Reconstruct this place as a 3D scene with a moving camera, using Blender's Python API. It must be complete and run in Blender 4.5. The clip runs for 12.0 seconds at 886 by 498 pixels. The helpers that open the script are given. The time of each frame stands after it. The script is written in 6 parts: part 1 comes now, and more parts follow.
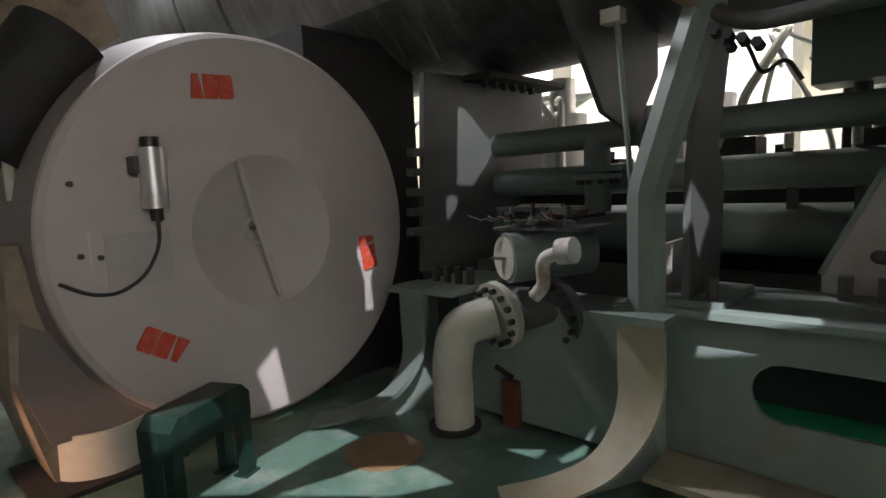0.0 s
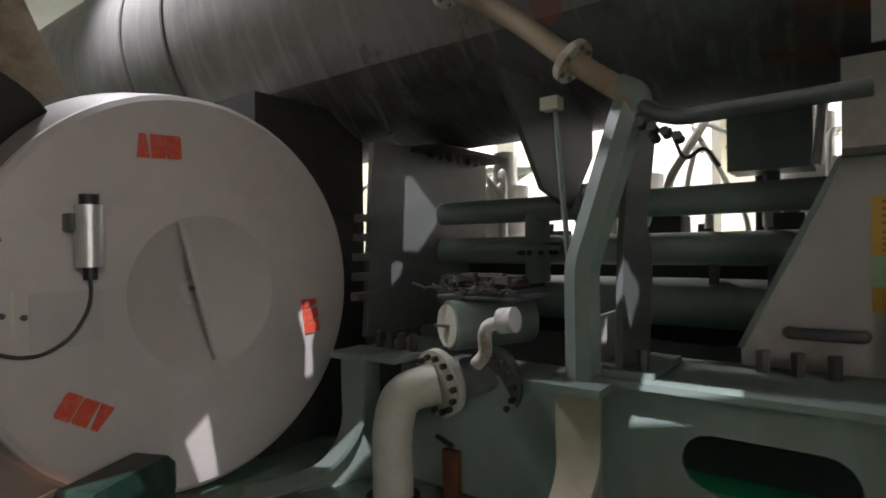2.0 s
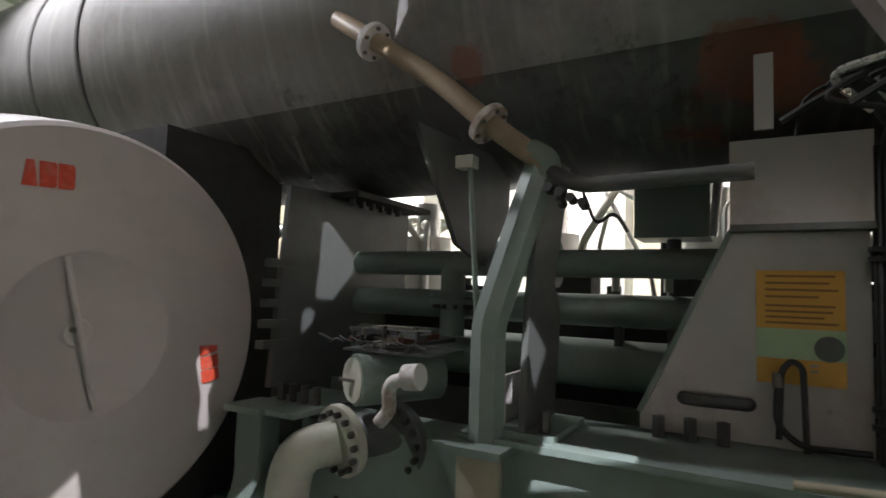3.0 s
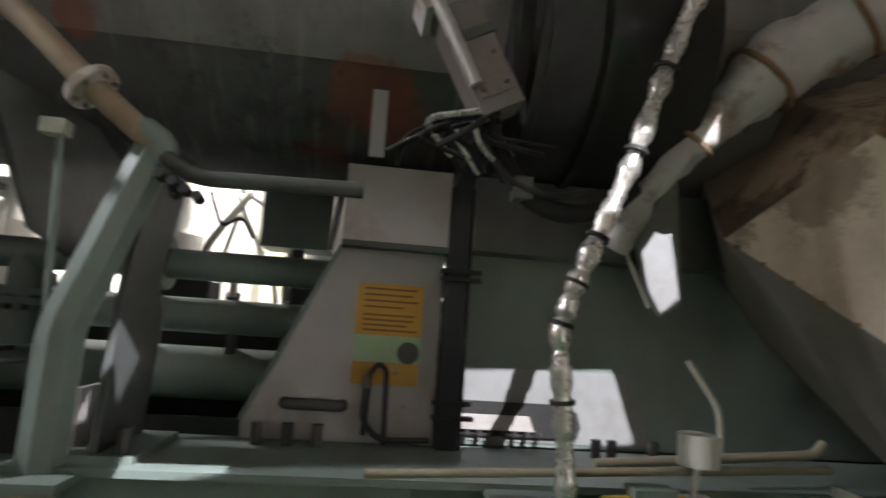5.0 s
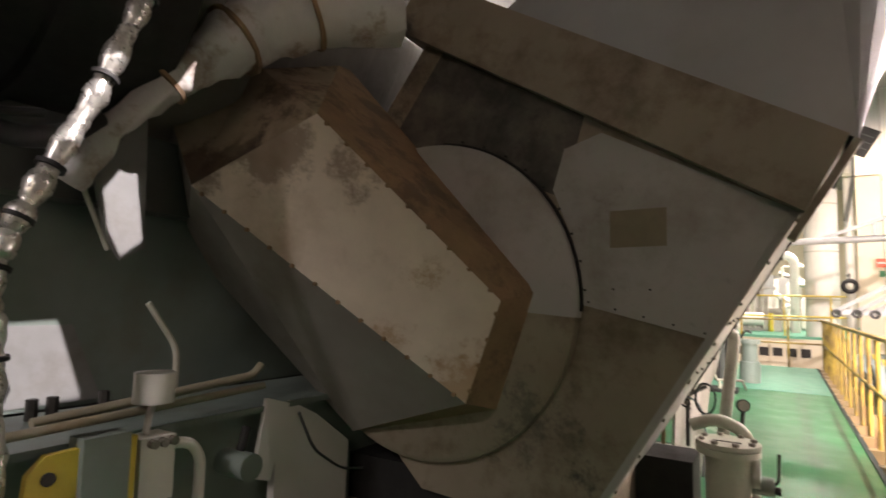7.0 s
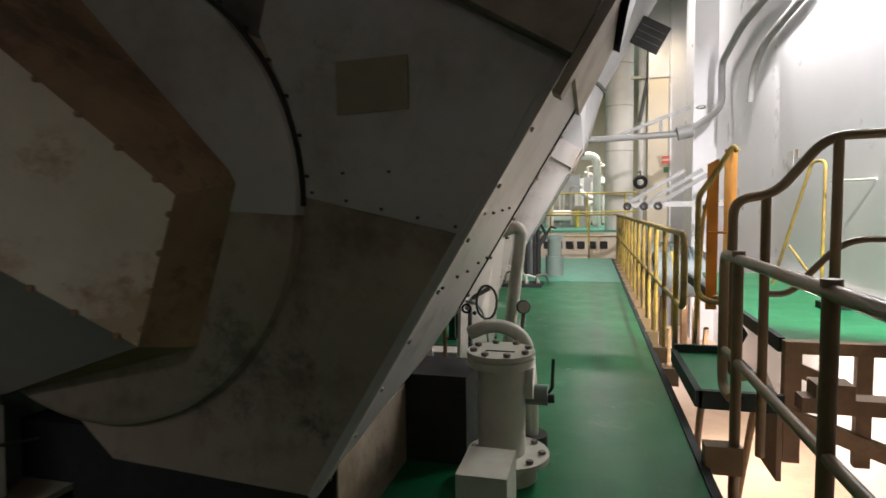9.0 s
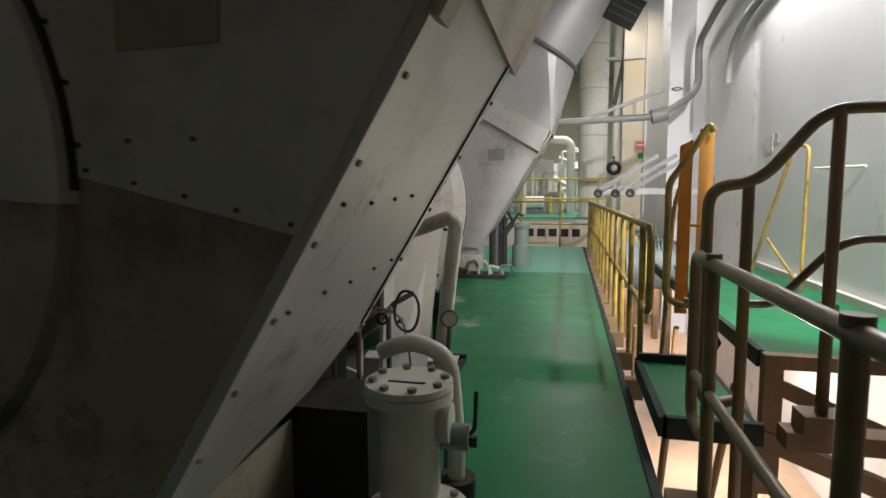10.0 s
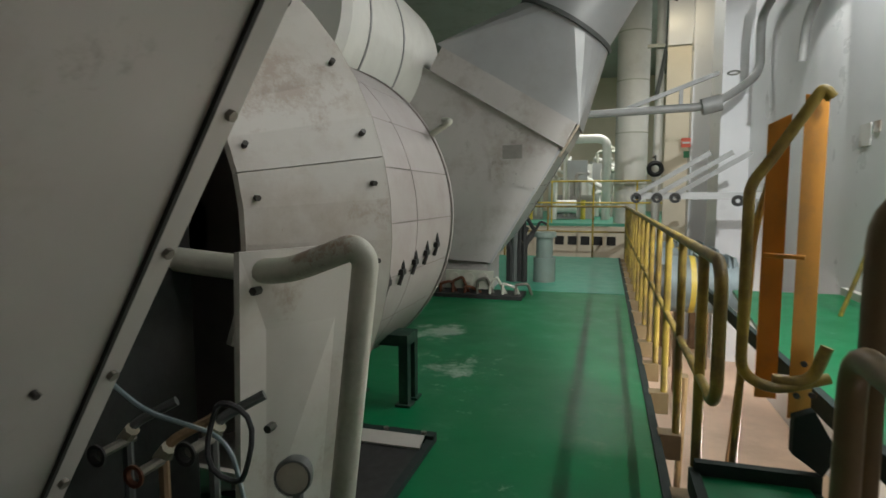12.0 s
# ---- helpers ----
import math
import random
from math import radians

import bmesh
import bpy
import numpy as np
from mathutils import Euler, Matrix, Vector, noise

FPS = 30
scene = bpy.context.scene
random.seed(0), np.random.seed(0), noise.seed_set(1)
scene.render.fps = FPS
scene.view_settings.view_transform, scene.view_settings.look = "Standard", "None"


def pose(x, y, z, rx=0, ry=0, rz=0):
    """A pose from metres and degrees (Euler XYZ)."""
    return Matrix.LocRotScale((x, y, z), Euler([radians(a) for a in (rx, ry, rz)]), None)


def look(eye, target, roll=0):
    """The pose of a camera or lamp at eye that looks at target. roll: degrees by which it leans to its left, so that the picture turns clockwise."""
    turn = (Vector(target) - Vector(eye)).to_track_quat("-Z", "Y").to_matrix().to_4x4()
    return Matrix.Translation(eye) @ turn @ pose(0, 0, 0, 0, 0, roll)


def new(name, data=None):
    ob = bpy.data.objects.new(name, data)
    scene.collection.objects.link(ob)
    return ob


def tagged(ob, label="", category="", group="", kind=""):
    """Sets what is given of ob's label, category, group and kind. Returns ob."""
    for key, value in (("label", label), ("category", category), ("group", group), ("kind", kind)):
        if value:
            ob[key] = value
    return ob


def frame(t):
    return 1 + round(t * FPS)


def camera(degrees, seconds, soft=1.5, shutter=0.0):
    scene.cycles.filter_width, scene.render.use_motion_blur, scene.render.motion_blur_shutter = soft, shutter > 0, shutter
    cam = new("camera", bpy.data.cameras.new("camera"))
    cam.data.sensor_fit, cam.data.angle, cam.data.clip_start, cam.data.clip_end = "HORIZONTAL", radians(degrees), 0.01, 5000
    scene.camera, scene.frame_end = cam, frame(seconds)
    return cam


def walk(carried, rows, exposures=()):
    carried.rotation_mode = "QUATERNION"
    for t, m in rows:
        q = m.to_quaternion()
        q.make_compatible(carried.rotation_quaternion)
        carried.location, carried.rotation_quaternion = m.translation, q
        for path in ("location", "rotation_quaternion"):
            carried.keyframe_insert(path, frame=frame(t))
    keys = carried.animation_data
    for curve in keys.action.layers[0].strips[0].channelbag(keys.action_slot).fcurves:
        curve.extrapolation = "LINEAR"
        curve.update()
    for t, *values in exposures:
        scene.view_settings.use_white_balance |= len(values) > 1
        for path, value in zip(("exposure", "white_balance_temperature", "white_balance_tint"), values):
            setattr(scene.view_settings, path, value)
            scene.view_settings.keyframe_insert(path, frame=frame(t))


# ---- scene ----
cam = camera(77.0, 12.0, soft=1.5, shutter=0.4)
PATH = [
    (0.0, pose(1.446, 4.116, 1.374, 83.43, 2.84, 132.22)),
    (0.5, pose(1.507, 4.109, 1.391, 83.66, 2.54, 132.98)),
    (1.0, pose(1.513, 4.105, 1.397, 83.91, 2.46, 133.29)),
    (1.5, pose(1.514, 4.112, 1.399, 85.52, 1.65, 130.86)),
    (2.0, pose(1.488, 4.145, 1.407, 89.58, 0.94, 126.55)),
    (2.5, pose(1.443, 4.203, 1.442, 92.48, -0.47, 123.51)),
    (4.5, pose(1.329, 4.204, 1.419, 97.09, -3.94, 95.29)),
    (5.0, pose(1.325, 4.289, 1.407, 97.66, -3.91, 82.98)),
    (5.5, pose(1.352, 4.302, 1.407, 97.86, -3.64, 65.61)),
    (6.0, pose(1.365, 4.210, 1.367, 98.23, -2.06, 49.05)),
    (6.5, pose(1.351, 4.237, 1.379, 97.14, -1.54, 39.01)),
    (7.0, pose(1.358, 4.235, 1.373, 95.09, -1.54, 31.07)),
    (9.0, pose(1.500, 5.163, 1.311, 85.87, 0.89, 14.66)),
    (9.5, pose(1.526, 5.483, 1.314, 84.73, 0.88, 12.18)),
    (10.0, pose(1.654, 5.858, 1.318, 84.26, 0.26, 12.51)),
    (10.5, pose(1.671, 6.232, 1.293, 84.22, -1.04, 12.50)),
    (11.0, pose(1.655, 6.591, 1.313, 84.07, -0.59, 11.33)),
    (11.5, pose(1.718, 7.016, 1.333, 83.79, -0.21, 12.64)),
    (12.0, pose(1.759, 7.287, 1.340, 84.52, 0.10, 16.26)),
]
walk(cam, PATH, exposures=[(0.0, 1.05, 6400, 16), (2.5, 1.15, 6400, 15), (4.5, 1.3, 6300, 14), (5.2, 1.7, 6500, 17), (6.0, 2.05, 6900, 21), (6.5, 2.1, 7100, 22), (7.2, 0.85, 7200, 24), (8.8, 0.3, 6400, 18), (9.5, 0.0, 6300, 14), (10.5, -0.28, 6200, 11), (12.0, -0.6, 6150, 5)])

# ---- world and lights ----
world = bpy.data.worlds.new("engine_room_air")
scene.world = world
world.use_nodes = True
world.node_tree.nodes["Background"].inputs[0].default_value = (0.75, 0.85, 1.0, 1)
world.node_tree.nodes["Background"].inputs[1].default_value = 0.002


def lamp(kind, eye, target, power, colour=(1, 0.96, 0.9), size=0.3, spot=90, blend=0.4):
    data = bpy.data.lights.new("lamp", kind)
    data.energy, data.color = power, colour
    if kind == "AREA":
        data.shape, data.size, data.size_y = "RECTANGLE", size, size * 0.35
    elif kind == "SPOT":
        data.spot_size, data.spot_blend, data.shadow_soft_size = radians(spot), blend, size
    else:
        data.shadow_soft_size = size
    ob = new("light", data)
    ob.matrix_world = look(eye, target)
    return ob


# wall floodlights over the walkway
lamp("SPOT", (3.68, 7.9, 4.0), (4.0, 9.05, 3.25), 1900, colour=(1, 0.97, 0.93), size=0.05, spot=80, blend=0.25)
# added fill spot that brightens the silencer's cover plates, no wall fitting
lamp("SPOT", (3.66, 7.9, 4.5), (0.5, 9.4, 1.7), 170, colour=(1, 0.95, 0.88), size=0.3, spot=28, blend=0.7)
lamp("SPOT", (3.6, 13.5, 4.5), (-0.6, 2.4, 0.6), 19, colour=(1, 0.94, 0.88), size=0.03, spot=120, blend=0.5)
lamp("SPOT", (3.6, 13.5, 4.5), (3.2, 15.5, 0.0), 260, colour=(1, 0.95, 0.88), size=0.03, spot=47, blend=0.06)
# fluorescent tube along the wall over the side platform
tube_lamp = lamp("AREA", (3.68, 11.8, 4.0), (1.5, 11.8, 0.0), 150, colour=(1, 0.96, 0.9), size=0.1)
tube_lamp.data.size, tube_lamp.data.size_y = 3.4, 0.07
# added warm fill spot at the back of the walkway, brightens the turbine front
lamp("SPOT", (3.1, -1.6, 4.1), (-0.1, 7.0, 1.7), 42, colour=(1, 0.83, 0.66), size=0.25, spot=38, blend=0.6)
# ceiling tubes over the far end
for ly, lw in ((17.5, 130), (25.0, 420)):
    lamp("AREA", (2.2, ly, 6.2), (2.2, ly, 0), lw, colour=(1, 0.95, 0.86), size=1.2)
lamp("AREA", (3.1, 19.6, 5.4), (3.2, 20.7, 2.5), 16, colour=(1, 0.8, 0.5), size=0.5)
# lamps in the hall on the far side of the engine
lamp("AREA", (-6.2, -3.0, 5.8), (-6.0, -3.0, 0), 560, colour=(1, 0.97, 0.93), size=1.2)
for ly in (-0.5, 3.0, 6.5):
    lamp("SPOT", (-3.55, ly, 5.2), (-6.0, ly, 1.3), 1100, colour=(1, 0.97, 0.93), size=0.3, spot=76, blend=0.5)
# added near-side spot, no hall lamp: it brightens the receiver's upper flank
lamp("SPOT", (-0.2, -1.2, 5.4), (-1.4, -0.2, 3.4), 420, colour=(0.97, 0.98, 1), size=0.3, spot=96, blend=0.5)
# added spot above the unseen plate, whose cut-outs shape the light patches
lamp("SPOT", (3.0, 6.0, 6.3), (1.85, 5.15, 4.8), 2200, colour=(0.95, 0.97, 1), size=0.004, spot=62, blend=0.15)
# added dim warm spot for the glow beside the first silencer, source unknown
lamp("SPOT", (2.5, 1.25, 0.75), (0.72, 0.98, 0.12), 60, colour=(1, 0.55, 0.36), size=0.05, spot=24, blend=0.6)
# lamps on the deck below
lamp("POINT", (3.1, 11.4, -0.5), (0, 0, 0), 110, colour=(1, 0.85, 0.7), size=0.2)
lamp("POINT", (3.0, 16.5, -0.45), (0, 0, 0), 40, colour=(1, 0.85, 0.7), size=0.2)
lamp("POINT", (3.0, 7.6, -0.9), (0, 0, 0), 13, colour=(1, 0.85, 0.7), size=0.2)

# ---- materials ----
def mat(name, colour, rough=0.5, metal=0.0, vary=0.12, scale=6.0, dirt=None, dirt_amount=0.35, dirt_scale=1.6, bump=0.08, bump_scale=60.0, coat=0.0, dirt_edge=(0.5, 0.68), streak=None, streak_amount=0.5):
    m = bpy.data.materials.new(name)
    m.use_nodes = True
    nt = m.node_tree
    n, l = nt.nodes, nt.links
    bsdf = n["Principled BSDF"]
    tc = n.new("ShaderNodeTexCoord")
    def tex(sc, detail=6.0, rough_=0.6):
        t = n.new("ShaderNodeTexNoise")
        t.inputs["Scale"].default_value, t.inputs["Detail"].default_value, t.inputs["Roughness"].default_value = sc, detail, rough_
        l.new(tc.outputs["Object"], t.inputs["Vector"])
        return t
    a = tex(scale)
    ramp = n.new("ShaderNodeValToRGB")
    ramp.color_ramp.elements[0].position, ramp.color_ramp.elements[1].position = 0.3, 0.7
    ramp.color_ramp.elements[0].color = (*[max(0, c * (1 - vary)) for c in colour], 1)
    ramp.color_ramp.elements[1].color = (*[min(1, c * (1 + vary)) for c in colour], 1)
    l.new(a.outputs["Fac"], ramp.inputs["Fac"])
    out = ramp.outputs["Color"]
    if dirt:
        b = tex(dirt_scale, 9.0, 0.68)
        r2 = n.new("ShaderNodeValToRGB")
        r2.color_ramp.elements[0].position, r2.color_ramp.elements[1].position = dirt_edge
        r2.color_ramp.elements[0].color, r2.color_ramp.elements[1].color = (0, 0, 0, 1), (dirt_amount,) * 3 + (1,)
        l.new(b.outputs["Fac"], r2.inputs["Fac"])
        mix = n.new("ShaderNodeMixRGB")
        mix.inputs["Color2"].default_value = (*dirt, 1)
        l.new(r2.outputs["Color"], mix.inputs["Fac"])
        l.new(out, mix.inputs["Color1"])
        out = mix.outputs["Color"]
    if streak:
        mp = n.new("ShaderNodeMapping")
        mp.inputs["Scale"].default_value = (1.2, 9.0, 0.7)
        l.new(tc.outputs["Object"], mp.inputs["Vector"])
        st = n.new("ShaderNodeTexNoise")
        st.inputs["Scale"].default_value, st.inputs["Detail"].default_value = 1.6, 7.0
        l.new(mp.outputs["Vector"], st.inputs["Vector"])
        r3 = n.new("ShaderNodeValToRGB")
        r3.color_ramp.elements[0].position, r3.color_ramp.elements[1].position = 0.52, 0.66
        r3.color_ramp.elements[0].color, r3.color_ramp.elements[1].color = (0, 0, 0, 1), (streak_amount,) * 3 + (1,)
        l.new(st.outputs["Fac"], r3.inputs["Fac"])
        mx = n.new("ShaderNodeMixRGB")
        mx.inputs["Color2"].default_value = (*streak, 1)
        l.new(r3.outputs["Color"], mx.inputs["Fac"])
        l.new(out, mx.inputs["Color1"])
        out = mx.outputs["Color"]
    l.new(out, bsdf.inputs["Base Color"])
    c = tex(scale * 2.3)
    mr = n.new("ShaderNodeMapRange")
    mr.inputs["To Min"].default_value, mr.inputs["To Max"].default_value = max(0.02, rough - 0.12), min(1, rough + 0.15)
    l.new(c.outputs["Fac"], mr.inputs["Value"])
    l.new(mr.outputs["Result"], bsdf.inputs["Roughness"])
    bsdf.inputs["Metallic"].default_value = metal
    bsdf.inputs["Coat Weight"].default_value = coat
    if bump:
        d = tex(bump_scale, 4.0)
        bp = n.new("ShaderNodeBump")
        bp.inputs["Strength"].default_value, bp.inputs["Distance"].default_value = bump, 0.01
        l.new(d.outputs["Fac"], bp.inputs["Height"])
        l.new(bp.outputs["Normal"], bsdf.inputs["Normal"])
    return m


def glow(name, colour, power):
    m = bpy.data.materials.new(name)
    m.use_nodes = True
    b = m.node_tree.nodes["Principled BSDF"]
    b.inputs["Emission Color"].default_value = (*colour, 1)
    b.inputs["Emission Strength"].default_value = power
    return m


def scuff(m, spots, colour, fine=5.0):
    """Pale rubbed patches round given spots of a deck paint."""
    nt = m.node_tree
    n, l = nt.nodes, nt.links
    bsdf = n["Principled BSDF"]
    geo = n.new("ShaderNodeNewGeometry")
    grain = n.new("ShaderNodeTexNoise")
    grain.inputs["Scale"].default_value, grain.inputs["Detail"].default_value, grain.inputs["Roughness"].default_value = fine, 10.0, 0.75
    l.new(geo.outputs["Position"], grain.inputs["Vector"])
    for spot, radius, bias in spots:
        dist = n.new("ShaderNodeVectorMath")
        dist.operation = "DISTANCE"
        dist.inputs[1].default_value = spot
        l.new(geo.outputs["Position"], dist.inputs[0])
        fall = n.new("ShaderNodeMapRange")
        fall.inputs["From Min"].default_value, fall.inputs["From Max"].default_value = 0.0, radius
        fall.inputs["To Min"].default_value, fall.inputs["To Max"].default_value = bias, 0.0
        l.new(dist.outputs["Value"], fall.inputs["Value"])
        add = n.new("ShaderNodeMath")
        add.operation = "ADD"
        l.new(fall.outputs["Result"], add.inputs[0])
        l.new(grain.outputs["Fac"], add.inputs[1])
        edge = n.new("ShaderNodeMapRange")
        edge.inputs["From Min"].default_value, edge.inputs["From Max"].default_value = 0.66, 0.78
        edge.inputs["To Max"].default_value = 0.6
        l.new(add.outputs["Value"], edge.inputs["Value"])
        mix = n.new("ShaderNodeMixRGB")
        mix.inputs["Color2"].default_value = (*colour, 1)
        l.new(edge.outputs["Result"], mix.inputs["Fac"])
        old = bsdf.inputs["Base Color"].links[0].from_socket
        l.new(old, mix.inputs["Color1"])
        l.new(mix.outputs["Color"], bsdf.inputs["Base Color"])


DECK = mat("green deck paint", (0.006, 0.135, 0.048), 0.36, vary=0.16, scale=1.4, dirt=(0.16, 0.3, 0.2), dirt_amount=0.35, dirt_scale=2.6, dirt_edge=(0.58, 0.72), bump=0.06, bump_scale=35)
scuff(DECK, (((0.21, 12.5, 0), 0.55, 0.34), ((0.63, 11.4, 0), 0.75, 0.22), ((0.9, 11.0, 0), 0.9, 0.12), ((1.2, 9.0, 0), 1.2, 0.08)), (0.42, 0.46, 0.40))
# worn green, greyed so the colour carries the dim light by the silencer
DECK_GREYED = mat("worn deck paint greyed for dim light", (0.085, 0.15, 0.115), 0.42, vary=0.25, scale=2.2, dirt=(0.30, 0.33, 0.29), dirt_amount=0.7, dirt_scale=1.7, dirt_edge=(0.5, 0.66), bump=0.08, bump_scale=35)
DECK.node_tree.nodes["Principled BSDF"].inputs["Specular IOR Level"].default_value = 0.3
# paler than DECK: the far end's stronger light is put into the green
DECK_FAR = mat("pale green of the lit far deck", (0.06, 0.27, 0.18), 0.4, vary=0.08, scale=2.0, bump=0.05)
KERB = mat("dark green kerb paint", (0.006, 0.016, 0.013), 0.75, vary=0.2)
STEEL = mat("grey green machine paint", (0.19, 0.235, 0.21), 0.45, vary=0.08, scale=3, dirt=(0.16, 0.14, 0.10), dirt_amount=0.35, dirt_scale=2.5, bump=0.05)
STEEL_DARK = mat("dark grey machine paint", (0.085, 0.09, 0.085), 0.5, vary=0.15, scale=3, dirt=(0.05, 0.045, 0.04), dirt_amount=0.5, bump=0.06)
CREAM = mat("cream pipe paint", (0.50, 0.50, 0.42), 0.45, vary=0.08, scale=5, dirt=(0.25, 0.2, 0.13), dirt_amount=0.4, dirt_scale=4, bump=0.04)
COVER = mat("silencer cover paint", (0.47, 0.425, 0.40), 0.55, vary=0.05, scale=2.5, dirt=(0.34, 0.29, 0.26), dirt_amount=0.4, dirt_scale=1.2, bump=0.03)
# darker than the cover: the flank's grazing light is put into this colour
DRUMSIDE = mat("flank paint with shade", (0.18, 0.155, 0.14), 0.6, vary=0.12, scale=3, dirt=(0.12, 0.10, 0.09), dirt_amount=0.5, bump=0.05)
PANEL = mat("grey sheet metal", (0.44, 0.415, 0.395), 0.42, vary=0.05, scale=2.0, dirt=(0.22, 0.16, 0.11), dirt_amount=0.6, dirt_scale=1.6, dirt_edge=(0.5, 0.7), bump=0.03, bump_scale=12)
PANEL_WHITE = mat("white sheet metal", (0.50, 0.475, 0.43), 0.42, vary=0.05, scale=3.0, dirt=(0.33, 0.26, 0.19), dirt_amount=0.6, dirt_scale=1.7, bump=0.03, bump_scale=14)
PANEL_BROWN = mat("heat stained sheet metal", (0.31, 0.255, 0.19), 0.5, vary=0.12, scale=3.0, dirt=(0.13, 0.085, 0.045), dirt_amount=0.75, dirt_scale=2.4, dirt_edge=(0.48, 0.64), bump=0.05, bump_scale=14)
LAGGING = mat("cream insulation cloth", (0.70, 0.59, 0.48), 0.8, vary=0.08, scale=4.0, dirt=(0.30, 0.19, 0.10), dirt_amount=0.55, dirt_scale=1.4, dirt_edge=(0.5, 0.72), bump=0.12, bump_scale=30)
STAIN = mat("brown scorched insulation", (0.30, 0.19, 0.105), 0.8, vary=0.2, scale=5.0, dirt=(0.09, 0.06, 0.04), dirt_amount=0.6, dirt_scale=3.4, dirt_edge=(0.5, 0.6), bump=0.15, bump_scale=25)
SCORCH = mat("half scorched insulation cloth", (0.40, 0.31, 0.22), 0.8, vary=0.15, scale=4.0, dirt=(0.10, 0.06, 0.04), dirt_amount=0.85, dirt_scale=2.2, dirt_edge=(0.47, 0.56), bump=0.15, bump_scale=25)
scuff(LAGGING, (((-0.80, 6.08, 2.12), 0.42, 0.42), ((-0.42, 6.30, 2.02), 0.30, 0.30), ((-1.08, 5.98, 1.93), 0.22, 0.32)), (0.15, 0.085, 0.045))
scuff(LAGGING, (((0.05, 6.68, 0.92), 0.34, 0.34), ((-0.30, 6.45, 1.18), 0.26, 0.30), ((-0.12, 6.55, 1.50), 0.22, 0.30), ((0.12, 6.66, 1.15), 0.20, 0.28)), (0.36, 0.19, 0.07))
scuff(SCORCH, (((-0.85, 6.15, 2.45), 0.40, 0.36), ((-1.0, 6.0, 2.1), 0.35, 0.30)), (0.05, 0.033, 0.022))
scuff(PANEL_BROWN, (((-0.9, 6.9, 2.75), 0.8, 0.35), ((0.25, 7.0, 0.75), 0.55, 0.25), ((0.8, 6.9, 0.6), 0.5, 0.22), ((0.57, 7.5, 0.2), 0.5, 0.2)), (0.05, 0.042, 0.035))
scuff(PANEL, (((0.55, 6.97, 1.75), 0.5, 0.18), ((1.05, 7.2, 1.35), 0.45, 0.20), ((0.75, 7.4, 0.85), 0.55, 0.22), ((1.15, 7.75, 1.6), 0.45, 0.14), ((0.4, 14.7, 2.0), 0.9, 0.15)), (0.17, 0.145, 0.115))
scuff(PANEL_WHITE, (((0.6, 9.1, 1.75), 0.5, 0.22), ((0.78, 8.8, 0.2), 0.5, 0.25), ((0.9, 9.3, 1.3), 0.4, 0.18), ((0.75, 8.9, 1.0), 0.3, 0.15)), (0.30, 0.215, 0.155))
LAG_GREY = mat("grey insulation jacket and shaded lagging", (0.26, 0.235, 0.205), 0.75, vary=0.1, scale=3.0, dirt=(0.15, 0.12, 0.09), dirt_amount=0.5, bump=0.1, bump_scale=25)
WRAP = mat("white glass cloth wrap", (0.62, 0.60, 0.58), 0.7, vary=0.08, scale=6, dirt=(0.25, 0.16, 0.09), dirt_amount=0.75, dirt_scale=4, dirt_edge=(0.5, 0.62), bump=0.35, bump_scale=18)
FOIL = mat("crumpled aluminium foil", (0.75, 0.73, 0.68), 0.28, 0.85, vary=0.2, scale=20, dirt=(0.3, 0.26, 0.2), dirt_amount=0.5, dirt_scale=8, bump=0.6, bump_scale=22)
RECEIVER = mat("dark streaked receiver paint", (0.10, 0.10, 0.098), 0.36, vary=0.15, scale=2.0, dirt=(0.05, 0.04, 0.035), dirt_amount=0.6, dirt_scale=1.1, bump=0.06, bump_scale=20, streak=(0.26, 0.25, 0.22), streak_amount=0.5)
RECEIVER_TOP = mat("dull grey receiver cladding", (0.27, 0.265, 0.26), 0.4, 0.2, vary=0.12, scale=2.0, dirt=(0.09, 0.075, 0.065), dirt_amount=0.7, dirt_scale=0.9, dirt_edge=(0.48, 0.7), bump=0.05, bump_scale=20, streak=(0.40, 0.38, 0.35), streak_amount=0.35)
FLAKED = mat("flaking cream pipe paint", (0.46, 0.45, 0.38), 0.5, vary=0.1, scale=8, dirt=(0.2, 0.16, 0.11), dirt_amount=0.5, dirt_scale=5, bump=0.06)
scuff(FLAKED, (((0.88, 8.77, 1.17), 0.11, 0.30), ((0.95, 8.77, 1.19), 0.10, 0.32), ((1.03, 8.78, 1.22), 0.10, 0.30)), (0.26, 0.15, 0.10), 26.0)
for paint in (RECEIVER, RECEIVER_TOP):
    scuff(paint, (((-1.33, 4.17, 2.49), 0.30, 0.75), ((-1.17, 2.86, 2.66), 0.15, 0.65), ((-1.68, 3.97, 2.27), 0.35, 0.3), ((-1.44, 4.33, 2.40), 0.3, 0.45)), (0.30, 0.085, 0.04))
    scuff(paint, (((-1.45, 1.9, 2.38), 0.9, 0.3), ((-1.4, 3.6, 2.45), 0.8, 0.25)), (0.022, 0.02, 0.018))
RUST = mat("rust", (0.13, 0.045, 0.02), 0.85, vary=0.4, scale=9, dirt=(0.05, 0.03, 0.02), dirt_amount=0.6, dirt_scale=6, bump=0.3, bump_scale=40)
RAIL = mat("worn yellow rail paint", (0.40, 0.28, 0.05), 0.42, vary=0.2, scale=9, dirt=(0.13, 0.08, 0.035), dirt_amount=0.85, dirt_scale=3.2, dirt_edge=(0.42, 0.6), bump=0.08)
